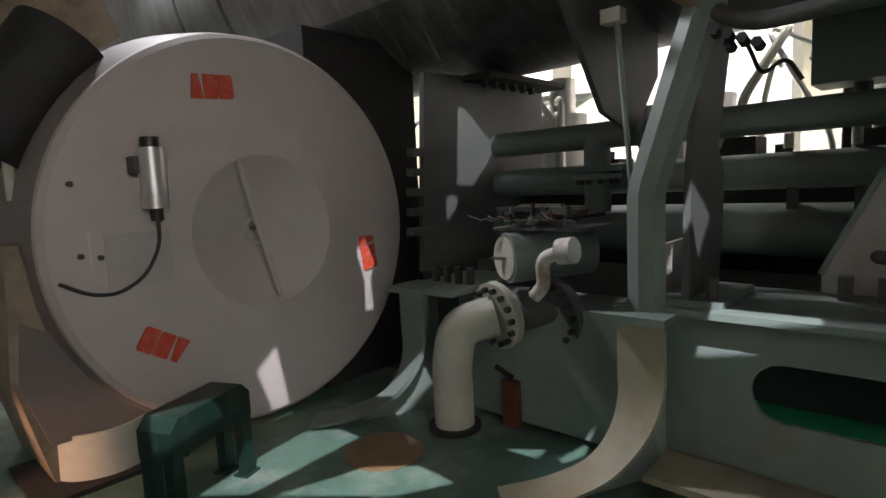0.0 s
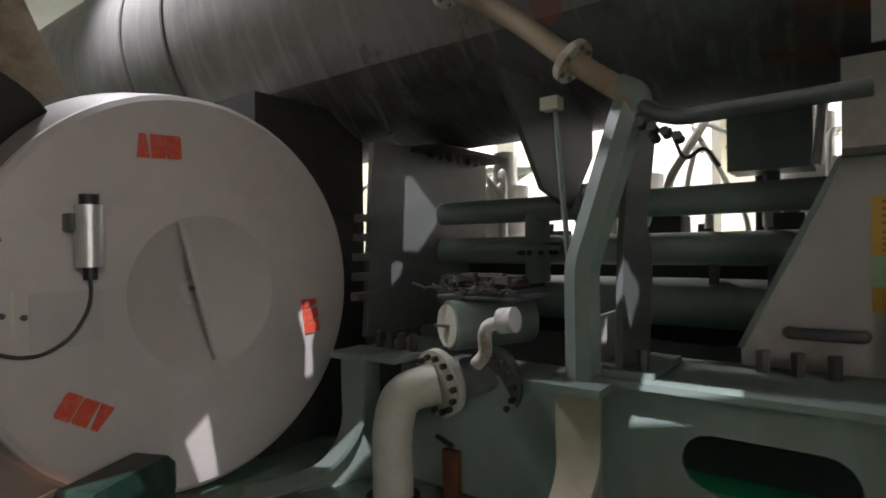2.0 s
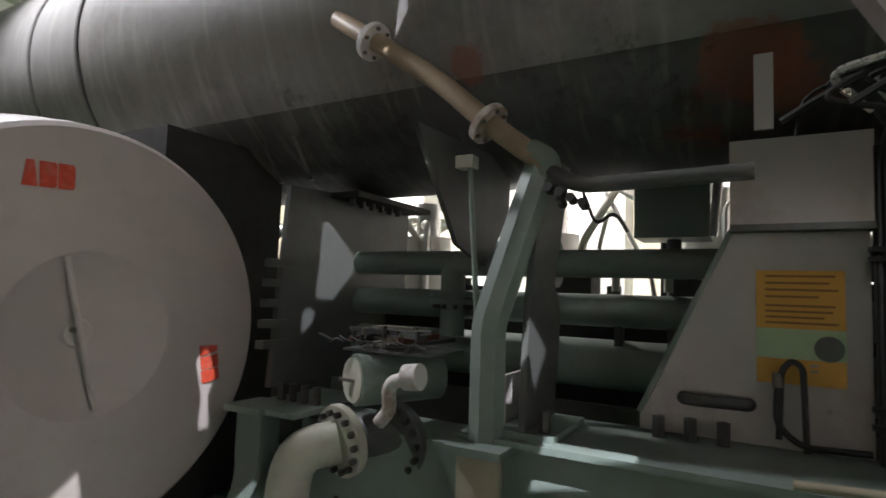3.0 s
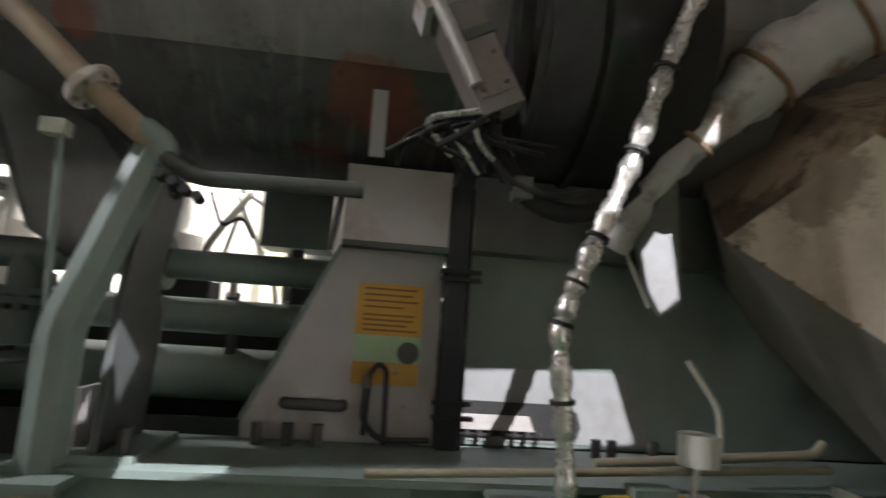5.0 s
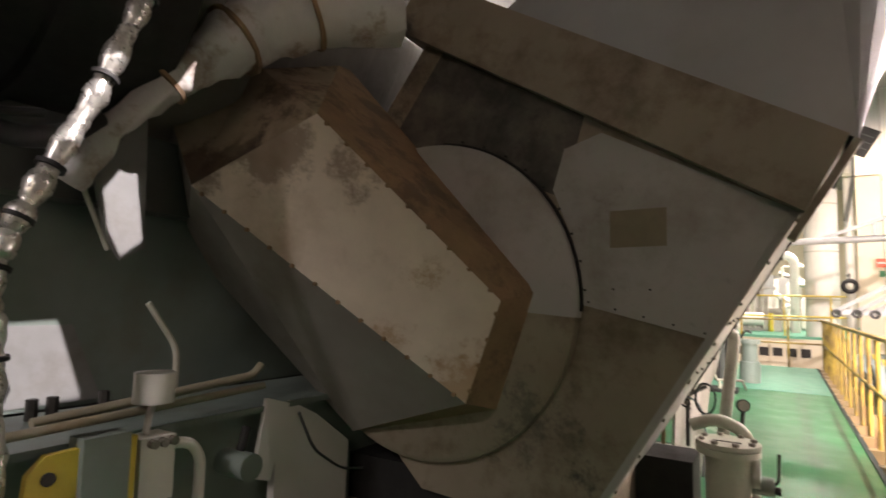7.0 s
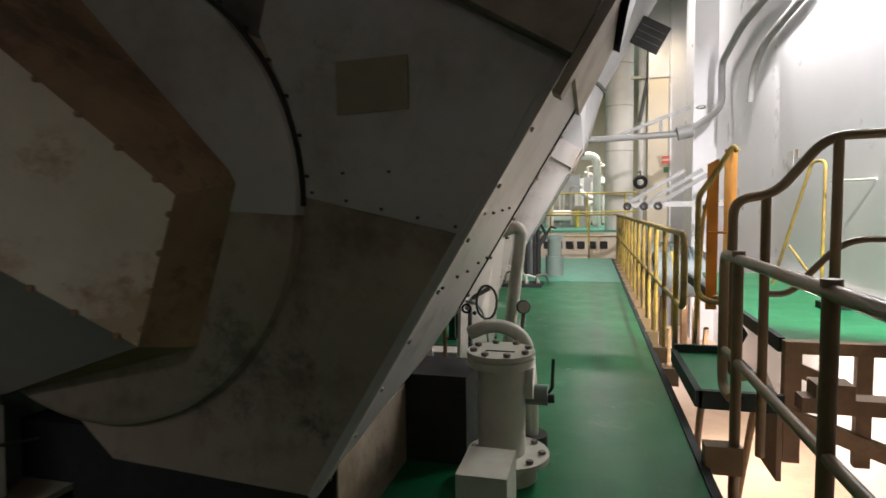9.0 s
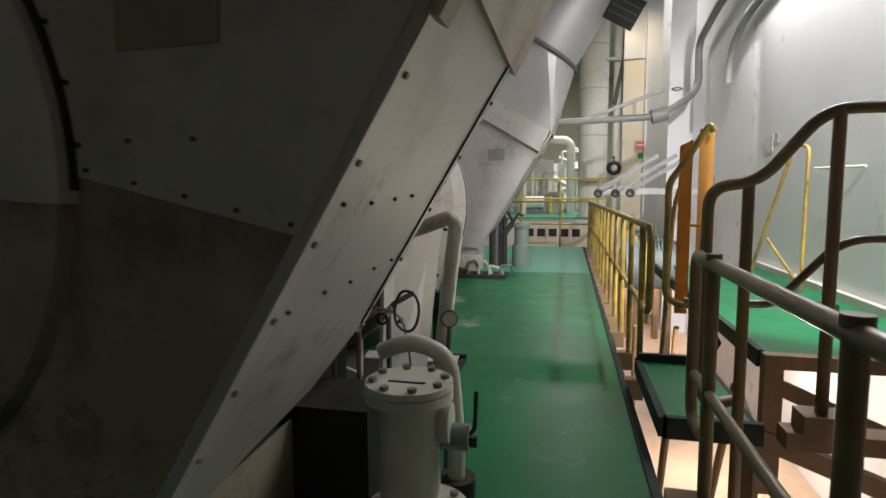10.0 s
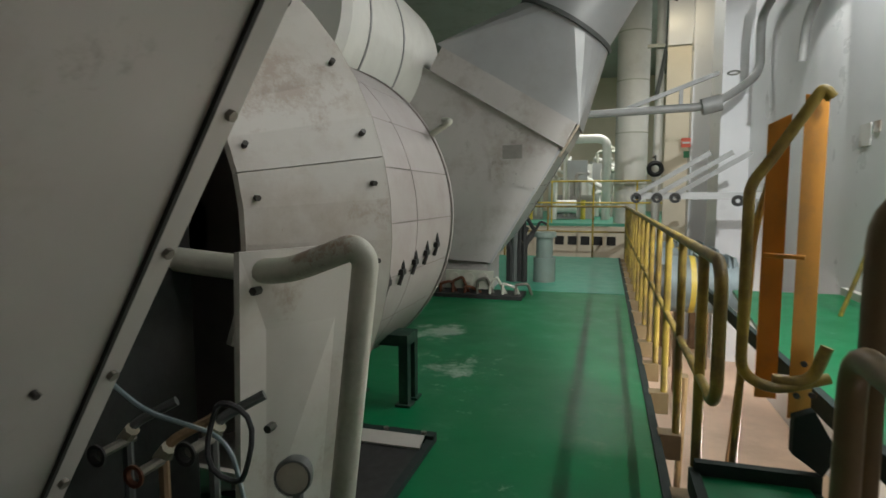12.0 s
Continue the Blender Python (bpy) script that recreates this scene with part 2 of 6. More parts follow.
RAIL_BROWN = mat("grimy brass brown rail paint", (0.20, 0.14, 0.07), 0.38, vary=0.2, scale=6, dirt=(0.09, 0.055, 0.03), dirt_amount=0.7, dirt_scale=3.0, bump=0.08)
YELLOW = mat("bright yellow paint", (0.70, 0.52, 0.06), 0.4, vary=0.1, dirt=(0.4, 0.3, 0.12), dirt_amount=0.4)
ORANGE = mat("orange primer paint", (0.62, 0.27, 0.035), 0.5, vary=0.12, scale=5, dirt=(0.33, 0.17, 0.06), dirt_amount=0.5, dirt_scale=4, bump=0.08)
BROWN_STEEL = mat("rusty brown platform steel", (0.22, 0.135, 0.07), 0.6, vary=0.2, scale=5, dirt=(0.09, 0.055, 0.03), dirt_amount=0.7, dirt_scale=3)
WALL = mat("white bulkhead paint", (0.72, 0.72, 0.74), 0.30, vary=0.03, scale=0.8, dirt=(0.55, 0.53, 0.52), dirt_amount=0.15, dirt_scale=0.7, bump=0.015, bump_scale=8)
WALL_WARM = mat("warm cream bulkhead paint", (0.70, 0.62, 0.48), 0.5, vary=0.05, scale=1.5, bump=0.02)
LOWER = mat("pale pink tank top paint", (0.62, 0.45, 0.34), 0.5, vary=0.12, scale=1.0, dirt=(0.35, 0.24, 0.17), dirt_amount=0.5, dirt_scale=0.8)
CEIL = mat("grey overhead paint", (0.42, 0.42, 0.41), 0.6, vary=0.06, scale=1.0, dirt=(0.25, 0.23, 0.2), dirt_amount=0.4)
BLACK = mat("black rubber", (0.02, 0.02, 0.022), 0.5, vary=0.2, bump=0.05)
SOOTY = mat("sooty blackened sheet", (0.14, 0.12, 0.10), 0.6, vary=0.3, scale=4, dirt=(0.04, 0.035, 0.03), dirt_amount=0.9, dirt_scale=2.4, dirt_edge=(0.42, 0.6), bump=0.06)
FILTER = mat("mauve grey filter panel", (0.34, 0.31, 0.295), 0.6, vary=0.06, scale=4, dirt=(0.22, 0.18, 0.16), dirt_amount=0.5, dirt_scale=2, bump=0.05)
MOTOR = mat("blue grey motor paint", (0.22, 0.28, 0.30), 0.45, vary=0.1, scale=5, dirt=(0.12, 0.1, 0.08), dirt_amount=0.5)
# besides sooty steel, this black also fills places dark only from shade
SOOT_SHADE = mat("black of soot and shade", (0.018, 0.017, 0.016), 0.7, vary=0.3, scale=8, bump=0.1)
BOLT = mat("dull bolt steel", (0.22, 0.20, 0.17), 0.5, 0.6, vary=0.2, scale=30)
DARKBOLT = mat("dark stud steel", (0.06, 0.055, 0.05), 0.5, 0.4, vary=0.2, scale=30)
ALU = mat("brushed aluminium", (0.66, 0.65, 0.64), 0.33, 0.75, vary=0.08, scale=18, bump=0.03)
RED = mat("faded red letter paint", (0.55, 0.065, 0.03), 0.6, vary=0.18, scale=25, dirt=(0.5, 0.25, 0.2), dirt_amount=0.5, dirt_scale=22, bump=0.02)
PATCH = mat("brown plate", (0.24, 0.20, 0.13), 0.5, vary=0.1, scale=12)
GREY_LABEL = mat("grey name plate", (0.22, 0.21, 0.19), 0.5, vary=0.1, scale=12)
DUST = mat("faded plate on cover", (0.41, 0.38, 0.36), 0.6, vary=0.06, scale=8, bump=0.02)
SIGN_ORANGE = mat("orange notice paper", (0.62, 0.33, 0.05), 0.4, vary=0.06, scale=9, bump=0)
SIGN_GREEN = mat("pale green notice paper", (0.38, 0.52, 0.32), 0.4, vary=0.05, scale=9, bump=0)
SIGN_INK = mat("notice print", (0.25, 0.12, 0.03), 0.6, bump=0)
SIGN_RED = mat("red notice", (0.6, 0.09, 0.04), 0.5, bump=0)
SIGN_DKGREEN = mat("dark green notice", (0.05, 0.2, 0.1), 0.5, bump=0)
DUCT = mat("galvanised duct paint", (0.37, 0.37, 0.37), 0.38, 0.15, vary=0.06, scale=2.5, dirt=(0.3, 0.28, 0.25), dirt_amount=0.4, dirt_scale=1.4, bump=0.03, bump_scale=10)
STRUT = mat("grey bracket paint", (0.24, 0.24, 0.235), 0.45, vary=0.1, scale=5, dirt=(0.14, 0.12, 0.1), dirt_amount=0.4, dirt_scale=3, bump=0.04)
WHITE_PIPE = mat("white lagged pipe", (0.74, 0.72, 0.68), 0.5, vary=0.04, scale=3, dirt=(0.5, 0.47, 0.4), dirt_amount=0.35, bump=0.05)
GREEN_BENCH = mat("dark green stand paint", (0.008, 0.026, 0.019), 0.4, vary=0.15, scale=6, dirt=(0.1, 0.12, 0.09), dirt_amount=0.4, dirt_scale=5)
TAN = mat("tan pipe paint", (0.34, 0.255, 0.17), 0.45, vary=0.12, scale=6, dirt=(0.2, 0.13, 0.08), dirt_amount=0.5, dirt_scale=4)
BEIGE_FOOT = mat("worn beige flange paint", (0.33, 0.30, 0.22), 0.5, vary=0.1, scale=4, dirt=(0.28, 0.2, 0.1), dirt_amount=0.6, dirt_scale=3)
GLASS_FACE = mat("gauge face", (0.55, 0.52, 0.45), 0.3, vary=0.08, scale=25, bump=0)


# ---- building helpers ----
BASE = {}


def B():
    return bmesh.new()


def thing(name, base, label, category, group="", kind=""):
    ob = new(name)
    ob.empty_display_size = 0.1
    ob.location = base
    BASE[ob.name] = Vector(base)
    return tagged(ob, label, category, group, kind)


def part(name, bm, material, parent=None, label="", smooth=40):
    """Links a mesh whose vertices are in the world's metres under a thing or a part."""
    me = bpy.data.meshes.new(name)
    base = BASE[parent.name] if parent else Vector((0, 0, 0))
    bmesh.ops.recalc_face_normals(bm, faces=bm.faces)
    for v in bm.verts:
        v.co -= base
    for f in bm.faces:
        f.smooth = True
    for e in bm.edges:
        e.smooth = len(e.link_faces) == 2 and e.calc_face_angle(0) < radians(smooth)
    bm.to_mesh(me)
    bm.free()
    me.materials.append(material)
    ob = new(name, me)
    if parent:
        ob.parent = parent
    BASE[ob.name] = base
    return tagged(ob, label)


def single(name, bm, material, label, category, group="", kind=""):
    return tagged(part(name, bm, material), label, category, group, kind)


def bevel(bm, w, seg=1, angle=30):
    es = [e for e in bm.edges if len(e.link_faces) == 2 and e.calc_face_angle(0) > radians(angle)]
    bmesh.ops.bevel(bm, geom=es, offset=w, segments=seg, affect="EDGES", clamp_overlap=True)
    return bm


def add_box(bm, lo, hi, m=None):
    vs = [bm.verts.new((x, y, z)) for x in (lo[0], hi[0]) for y in (lo[1], hi[1]) for z in (lo[2], hi[2])]
    for f in ((0, 1, 3, 2), (4, 6, 7, 5), (0, 4, 5, 1), (2, 3, 7, 6), (0, 2, 6, 4), (1, 5, 7, 3)):
        bm.faces.new([vs[i] for i in f])
    if m:
        bmesh.ops.transform(bm, matrix=m, verts=vs)
    return bm


def box(lo, hi, w=0.006, m=None):
    bm = add_box(B(), lo, hi)
    if w:
        bevel(bm, w)
    if m:
        bmesh.ops.transform(bm, matrix=m, verts=bm.verts)
    return bm


def axes(d):
    d = Vector(d).normalized()
    a = d.cross(Vector((0, 0, 1)) if abs(d.z) < 0.9 else Vector((0, 1, 0))).normalized()
    return a, d.cross(a).normalized(), d


def add_cyl(bm, p0, p1, r, seg=16, r2=None, caps=True, inner=0.0):
    p0, p1 = Vector(p0), Vector(p1)
    a, b, _ = axes(p1 - p0)
    r2 = r if r2 is None else r2
    rings = []
    for p, q in ((p0, r), (p1, r2)):
        rings.append([bm.verts.new(p + (a * math.cos(t) + b * math.sin(t)) * q) for t in [2 * math.pi * i / seg for i in range(seg)]])
    for i in range(seg):
        bm.faces.new((rings[0][i], rings[0][(i + 1) % seg], rings[1][(i + 1) % seg], rings[1][i]))
    if caps:
        bm.faces.new(rings[0][::-1])
        bm.faces.new(rings[1])
    return bm


def add_lathe(bm, origin, axis, profile, seg=48, start=0.0, sweep=360.0):
    """Turns a profile of (along the axis, radius) about the axis."""
    a, b, d = axes(axis)
    o = Vector(origin)
    full = sweep > 359.9
    steps = seg if full else seg + 1
    rings = []
    for h, r in profile:
        rings.append([bm.verts.new(o + d * h + (a * math.cos(t) + b * math.sin(t)) * max(r, 1e-4)) for t in [radians(start + sweep * i / seg) for i in range(steps)]])
    for j in range(len(rings) - 1):
        for i in range(seg):
            k = (i + 1) % steps
            bm.faces.new((rings[j][i], rings[j][k], rings[j + 1][k], rings[j + 1][i]))
    return bm


def fillet(pts, r):
    pts = [Vector(p) for p in pts]
    out = [pts[0]]
    for i in range(1, len(pts) - 1):
        p, a, b = pts[i], pts[i - 1] - pts[i], pts[i + 1] - pts[i]
        c = min(r, a.length * 0.48, b.length * 0.48)
        s, e = p + a.normalized() * c, p + b.normalized() * c
        for k in range(7):
            t = k / 6
            out.append(s * (1 - t) ** 2 + p * 2 * t * (1 - t) + e * t * t)
    out.append(pts[-1])
    return out


def add_tube(bm, pts, r, seg=10, bend=0.12, radii=None):
    pts = fillet(pts, bend) if bend else [Vector(p) for p in pts]
    a, b, d = axes(pts[1] - pts[0])
    rings = []
    for i, p in enumerate(pts):
        dd = (pts[min(i + 1, len(pts) - 1)] - pts[max(i - 1, 0)]).normalized()
        q = d.rotation_difference(dd)
        a, b, d = q @ a, q @ b, dd
        rr = radii[i] if radii else r
        rings.append([bm.verts.new(p + (a * math.cos(t) + b * math.sin(t)) * rr) for t in [2 * math.pi * k / seg for k in range(seg)]])
    for j in range(len(rings) - 1):
        for k in range(seg):
            n = (k + 1) % seg
            bm.faces.new((rings[j][k], rings[j][n], rings[j + 1][n], rings[j + 1][k]))
    bm.faces.new(rings[0][::-1])
    bm.faces.new(rings[-1])
    return bm


def tube(pts, r, seg=10, bend=0.12):
    return add_tube(B(), pts, r, seg, bend)


def add_slab(bm, pts, depth):
    """A plate: a flat polygon pushed along depth."""
    d = Vector(depth)
    lo = [bm.verts.new(Vector(p)) for p in pts]
    hi = [bm.verts.new(Vector(p) + d) for p in pts]
    n = len(pts)
    bm.faces.new(lo[::-1])
    bm.faces.new(hi)
    for i in range(n):
        bm.faces.new((lo[i], lo[(i + 1) % n], hi[(i + 1) % n], hi[i]))
    return bm


def slab(pts, depth, w=0.004):
    bm = add_slab(B(), pts, depth)
    return bevel(bm, w) if w else bm


def add_bolt(bm, p, d, r=0.018, h=0.018, seg=6):
    p, d = Vector(p), Vector(d).normalized()
    add_cyl(bm, p - d * 0.004, p + d * h, r, seg)
    return bm


def bolts(parent, spots, d, material=None, r=0.018, h=0.018, name="bolt"):
    for p in spots:
        part(name, add_bolt(B(), p, d, r, h), material or BOLT, parent)


def ring_spots(c, axis, r, n, start=0.0):
    a, b, d = axes(axis)
    return [Vector(c) + (a * math.cos(radians(start) + 2 * math.pi * i / n) + b * math.sin(radians(start) + 2 * math.pi * i / n)) * r for i in range(n)]

# ---- structure ----
def structure(name, bm, material, label, category):
    return single(name, bm, material, label, category, kind="structure")


bm = B()
add_slab(bm, [(-7.5, -8, -0.05), (2.06, -8, -0.05), (2.06, 19.7, -0.05), (-7.5, 19.7, -0.05)], (0, 0, 0.05))
structure("floor", bm, DECK, "glossy green painted steel deck with scuffs", "floor")
structure("floor_greyed", slab([(-1.3, -2.0, 0.0), (1.98, -2.0, 0.0), (1.98, 3.7, 0.0), (-1.3, 3.7, 0.0)], (0, 0, 0.004), 0), DECK_GREYED, "worn deck round the silencer, greyed for the dim light there", "floor")
structure("floor_far", slab([(0.2, 15.1, 0.0), (2.05, 15.1, 0.0), (2.05, 19.69, 0.0), (-1.5, 19.69, 0.0), (-1.5, 15.1, 0.0)], (0, 0, 0.006), 0), DECK_FAR, "end of the walkway deck, brighter light put in as paler green", "floor")
structure("kerb", box((2.035, -8, -0.14), (2.08, 19.7, 0.012), 0.006), KERB, "dark green steel edge strip along the walkway", "kerb")
structure("floor_lower", box((1.0, -8, -3.1), (8, 34, -3.0), 0), LOWER, "pale pink painted deck below the walkway", "floor")
structure("floor_mid", box((2.3, 5.5, -1.55), (3.99, 19.0, -1.5), 0.01), LOWER, "pale pink painted plating just below the walkway", "floor")
structure("deck_edge", box((1.9, -8, -0.5), (1.98, 19.6, -0.05), 0.01), BROWN_STEEL, "rusty brown girder under the deck edge", "girder")
structure("wall_east", box((4.0, -8, -3.0), (4.2, 17.6, 8.0), 0.01), WALL, "glossy white steel bulkhead beside the walkway", "wall")
structure("wall_north", box((-9, 34, -3), (8, 34.2, 8), 0), WALL_WARM, "cream bulkhead at the far end of the hall", "wall")
structure("wall_south", box((-9, -8.2, -3), (4.2, -8, 8), 0), WALL, "white painted bulkhead", "wall")
structure("wall_west", box((-9.2, -8, -3), (-9, 34, 8), 0), WALL_WARM, "cream bulkhead beyond the engine", "wall")
structure("wall_east_far", box((7.0, 17.6, -3.0), (7.2, 34, 8.0), 0), WALL_WARM, "cream bulkhead at the far end of the hall", "wall")
structure("ceiling", box((-9, -8, 6.6), (8, 34, 6.8), 0), CEIL, "grey painted steel overhead", "ceiling")
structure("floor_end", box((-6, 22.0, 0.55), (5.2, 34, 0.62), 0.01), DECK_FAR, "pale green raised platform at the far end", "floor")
structure("wall_end_low", box((-6, 21.9, -3), (5.2, 22.0, 0.55), 0.01), WALL_WARM, "cream panel under the raised platform", "wall")
# unseen overhead plate, cut so that the spot above throws light patches
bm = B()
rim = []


def patch_cutout(*corners):
    """A cut-out in the unseen overhead plate, placed to throw one light patch."""
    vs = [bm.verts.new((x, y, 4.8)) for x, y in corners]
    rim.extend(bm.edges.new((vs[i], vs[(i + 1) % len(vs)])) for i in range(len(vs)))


patch_cutout((-0.85, 0.5), (3.99, 0.5), (3.99, 6.7), (-0.85, 6.7))
patch_cutout((1.416, 4.461), (1.391, 4.462), (1.37, 4.556), (1.557, 4.639), (1.61, 4.637))
patch_cutout((1.198, 4.43), (1.176, 4.431), (1.22, 4.479), (1.258, 4.481))
patch_cutout((1.667, 4.656), (1.642, 4.65), (1.629, 4.658), (1.663, 4.682), (1.712, 4.701))
patch_cutout((1.909, 4.648), (1.872, 4.631), (1.889, 4.677), (1.925, 4.704), (1.958, 4.749), (1.98, 4.752), (1.937, 4.702))
patch_cutout((2.167, 4.763), (2.205, 4.842), (2.233, 4.841), (2.219, 4.787))
patch_cutout((2.108, 4.905), (2.037, 4.951), (2.042, 4.977), (2.117, 4.978))
patch_cutout((2.415, 4.927), (2.389, 4.878), (2.33, 4.887), (2.326, 4.909), (2.403, 4.943))
patch_cutout((2.398, 4.953), (2.313, 4.926), (2.227, 4.908), (2.194, 4.941), (2.193, 4.987), (2.36, 4.999))
patch_cutout((2.245, 5.051), (2.2, 5.1), (2.203, 5.164), (2.263, 5.129), (2.35, 5.016))
patch_cutout((2.11, 5.151), (2.075, 5.203), (2.107, 5.203))
patch_cutout((2.092, 5.222), (2.021, 5.232), (2.067, 5.244), (2.098, 5.236))
patch_cutout((1.784, 5.184), (1.752, 5.211), (1.843, 5.238), (1.828, 5.214), (1.874, 5.212))
patch_cutout((1.908, 5.287), (1.906, 5.395), (1.938, 5.399), (1.955, 5.298))
patch_cutout((1.661, 5.62), (1.647, 5.873), (1.746, 5.92), (1.769, 5.66))
patch_cutout((1.547, 5.866), (1.472, 5.908), (1.618, 5.939), (1.643, 5.908), (1.606, 5.883))
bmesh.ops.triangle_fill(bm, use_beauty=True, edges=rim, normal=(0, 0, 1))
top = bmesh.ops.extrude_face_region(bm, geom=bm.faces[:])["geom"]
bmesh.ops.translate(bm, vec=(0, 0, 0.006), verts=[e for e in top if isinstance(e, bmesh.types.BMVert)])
structure("patch_mask_platform", bm, CEIL, "unseen overhead plate with cut-outs that throw the light patches", "ceiling")
# added out of view to stop hall light leaking over the receiver
structure("hall_light_block", box((-2.32, -0.6, 4.66), (-2.24, 13.5, 6.6), 0), WALL, "unseen white panel above the receiver that blocks hall light", "wall")
# stepped bulkhead piers beyond the white wall
for i, (x0, x1, y0, y1) in enumerate(((3.55, 4.2, 17.6, 18.6), (3.47, 3.95, 20.4, 21.4), (4.4, 4.7, 18.6, 24.0))):
    structure("wall_pier_%d" % (i + 1), box((x0, y0, -3), (x1, y1, 8), 0.02), WALL, "white painted bulkhead pier", "wall")
structure("wall_lit", box((2.98, 20.75, -3), (3.47, 20.85, 4.6), 0.01), WALL_WARM, "warm lit cream bulkhead in the recess", "wall")
structure("wall_lit_top", box((2.98, 20.7, 4.6), (3.47, 20.9, 8), 0.01), WALL, "white bulkhead above the recess", "wall")
bm = B()
for zz in (1.0, 4.4):
    add_box(bm, (3.99, 18.6, zz), (4.4, 18.7, zz + 0.1))
structure("trim", bm, WALL, "white stiffener bars", "trim")
# square lightening holes row along the far kerb, their inner shade as black boxes
for i in range(6):
    part("slot", box((0.2 + i * 0.32, 21.88, 0.08), (0.42 + i * 0.32, 21.905, 0.3), 0.01), SOOT_SHADE, bpy.data.objects["wall_end_low"])


# ---- platform, steps and hand rails on the right of the walkway ----
t = thing("side_platform", (2.8, 9.3, 0.4), "raised green platform with a rusty brown frame", "platform")
part("deck_plate", slab([(2.78, 9.32, 0.36), (3.99, 9.32, 0.36), (3.99, 13.4, 0.36), (3.0, 13.4, 0.36), (2.78, 11.2, 0.36)], (0, 0, 0.03)), DECK, t)
bm = B()
for lo, hi in (((2.76, 9.24, 0.32), (3.99, 9.32, 0.40)), ((2.76, 9.24, -0.42), (2.86, 9.32, 0.32)), ((3.18, 9.25, -0.42), (3.27, 9.31, 0.32)), ((3.62, 9.25, -0.42), (3.71, 9.31, 0.32))):
    add_box(bm, lo, hi)
part("front_frame", bevel(bm, 0.008), BROWN_STEEL, t, "rusty brown welded frame")
bm = B()
add_slab(bm, [(2.72, 9.22, -0.02), (2.72, 9.22, -0.13), (3.99, 9.22, -0.62), (3.99, 9.22, -0.50)], (0, 0.09, 0))
add_slab(bm, [(2.86, 9.34, 0.24), (2.86, 9.34, 0.14), (3.99, 9.34, -0.36), (3.99, 9.34, -0.25)], (0, 0.04, 0))
part("brace", bm, BROWN_STEEL, t)
part("side_kerb", box((2.74, 9.32, 0.31), (2.78, 13.4, 0.41), 0.006), KERB, t, "dark green edge strip")
part("wall_kerb", box((3.93, 9.32, 0.39), (3.995, 13.4, 0.46), 0.008), PANEL_WHITE, t)
part("floor_box", box((3.45, 10.6, 0.39), (3.7, 10.75, 0.45), 0.008), KERB, t)

t = thing("step", (2.4, 9.2, 0.1), "green steel step tray with a dark rim beside the walkway", "step")
part("tread", box((2.16, 8.75, 0.165), (2.56, 9.70, 0.185), 0.004), DECK, t)
bm = B()
for lo, hi in (((2.14, 8.71, 0.09), (2.60, 8.75, 0.20)), ((2.14, 9.70, 0.12), (2.60, 9.74, 0.24)), ((2.12, 8.71, 0.10), (2.16, 9.74, 0.20)), ((2.56, 8.75, 0.10), (2.60, 9.7, 0.17))):
    add_box(bm, lo, hi)
part("rim", bevel(bm, 0.005), KERB, t)
bm = B()
add_slab(bm, [(2.62, 8.9, -0.4), (2.62, 9.25, -0.4), (2.62, 9.25, 0.2), (2.62, 8.9, 0.05)], (0.03, 0, 0))
part("support", bm, BROWN_STEEL, t)


# long yellow rail on the edge of the walkway
t = thing("railing", (2.165, 9.5, 0), "worn yellow pipe railing along the walkway edge", "railing", "hand rails of the walkway")
part("top_rail", tube([(2.165, 9.62, 0.56), (2.165, 9.53, 0.56), (2.165, 9.47, 0.62), (2.165, 9.47, 1.04), (2.165, 9.53, 1.1), (2.165, 19.6, 1.1)], 0.024, 10, 0.08), RAIL, t)
part("mid_rail", tube([(2.165, 9.62, 0.56), (2.165, 19.6, 0.56)], 0.019, 10, 0), RAIL, t)
for i in range(15):
    yy = 9.85 + i * 0.68
    po = part("post", tube([(2.165, yy, -0.1), (2.165, yy, 1.1)], 0.022, 10, 0), RAIL, t)
    part("foot", box((2.07, yy - 0.05, -0.12), (2.19, yy + 0.05, 0.02), 0.006), RAIL_BROWN, po)

# near rail towards the camera
t = thing("railing", (2.2, 7.5, 0), "grimy brown pipe railing at the walkway edge", "railing", "hand rails of the walkway")
part("top_rail", tube([(2.22, 8.30, 0.30), (2.22, 8.50, 0.30), (2.22, 8.50, 1.045), (2.2, 8.30, 1.045), (2.2, -6, 1.045)], 0.026, 12, 0.1), RAIL_BROWN, t)
part("mid_rail", tube([(2.2, 8.36, 0.54), (2.2, -6, 0.54)], 0.021, 10, 0), RAIL_BROWN, t)
for yy in (8.12, 7.05, 5.9, 4.7, 3.5, 2.3, 1.1, -0.1, -1.4):
    po = part("post", tube([(2.2, yy, -0.45), (2.2, yy, 1.07)], 0.026, 10, 0), RAIL_BROWN, t)
    part("cap", add_cyl(B(), (2.2, yy, 1.06), (2.2, yy, 1.085), 0.031, 12), RAIL_BROWN, po)
    part("foot", box((2.06, yy - 0.045, -0.02), (2.23, yy + 0.045, 0.12), 0.006), RAIL_BROWN, po)

# stair rail rising towards the wall, near side
t = thing("stair_railing", (2.3, 8.55, 0.4), "grimy brown bent pipe hand rail beside the steps", "railing", "hand rails of the steps")
part("hand_rail", tube([(2.45, 8.62, 0.35), (2.28, 8.55, 0.33), (2.27, 8.55, 0.6), (2.27, 8.55, 1.34), (2.47, 8.53, 1.36), (2.70, 8.50, 1.66), (3.9, 8.50, 1.66)], 0.026, 12, 0.11), RAIL_BROWN, t)
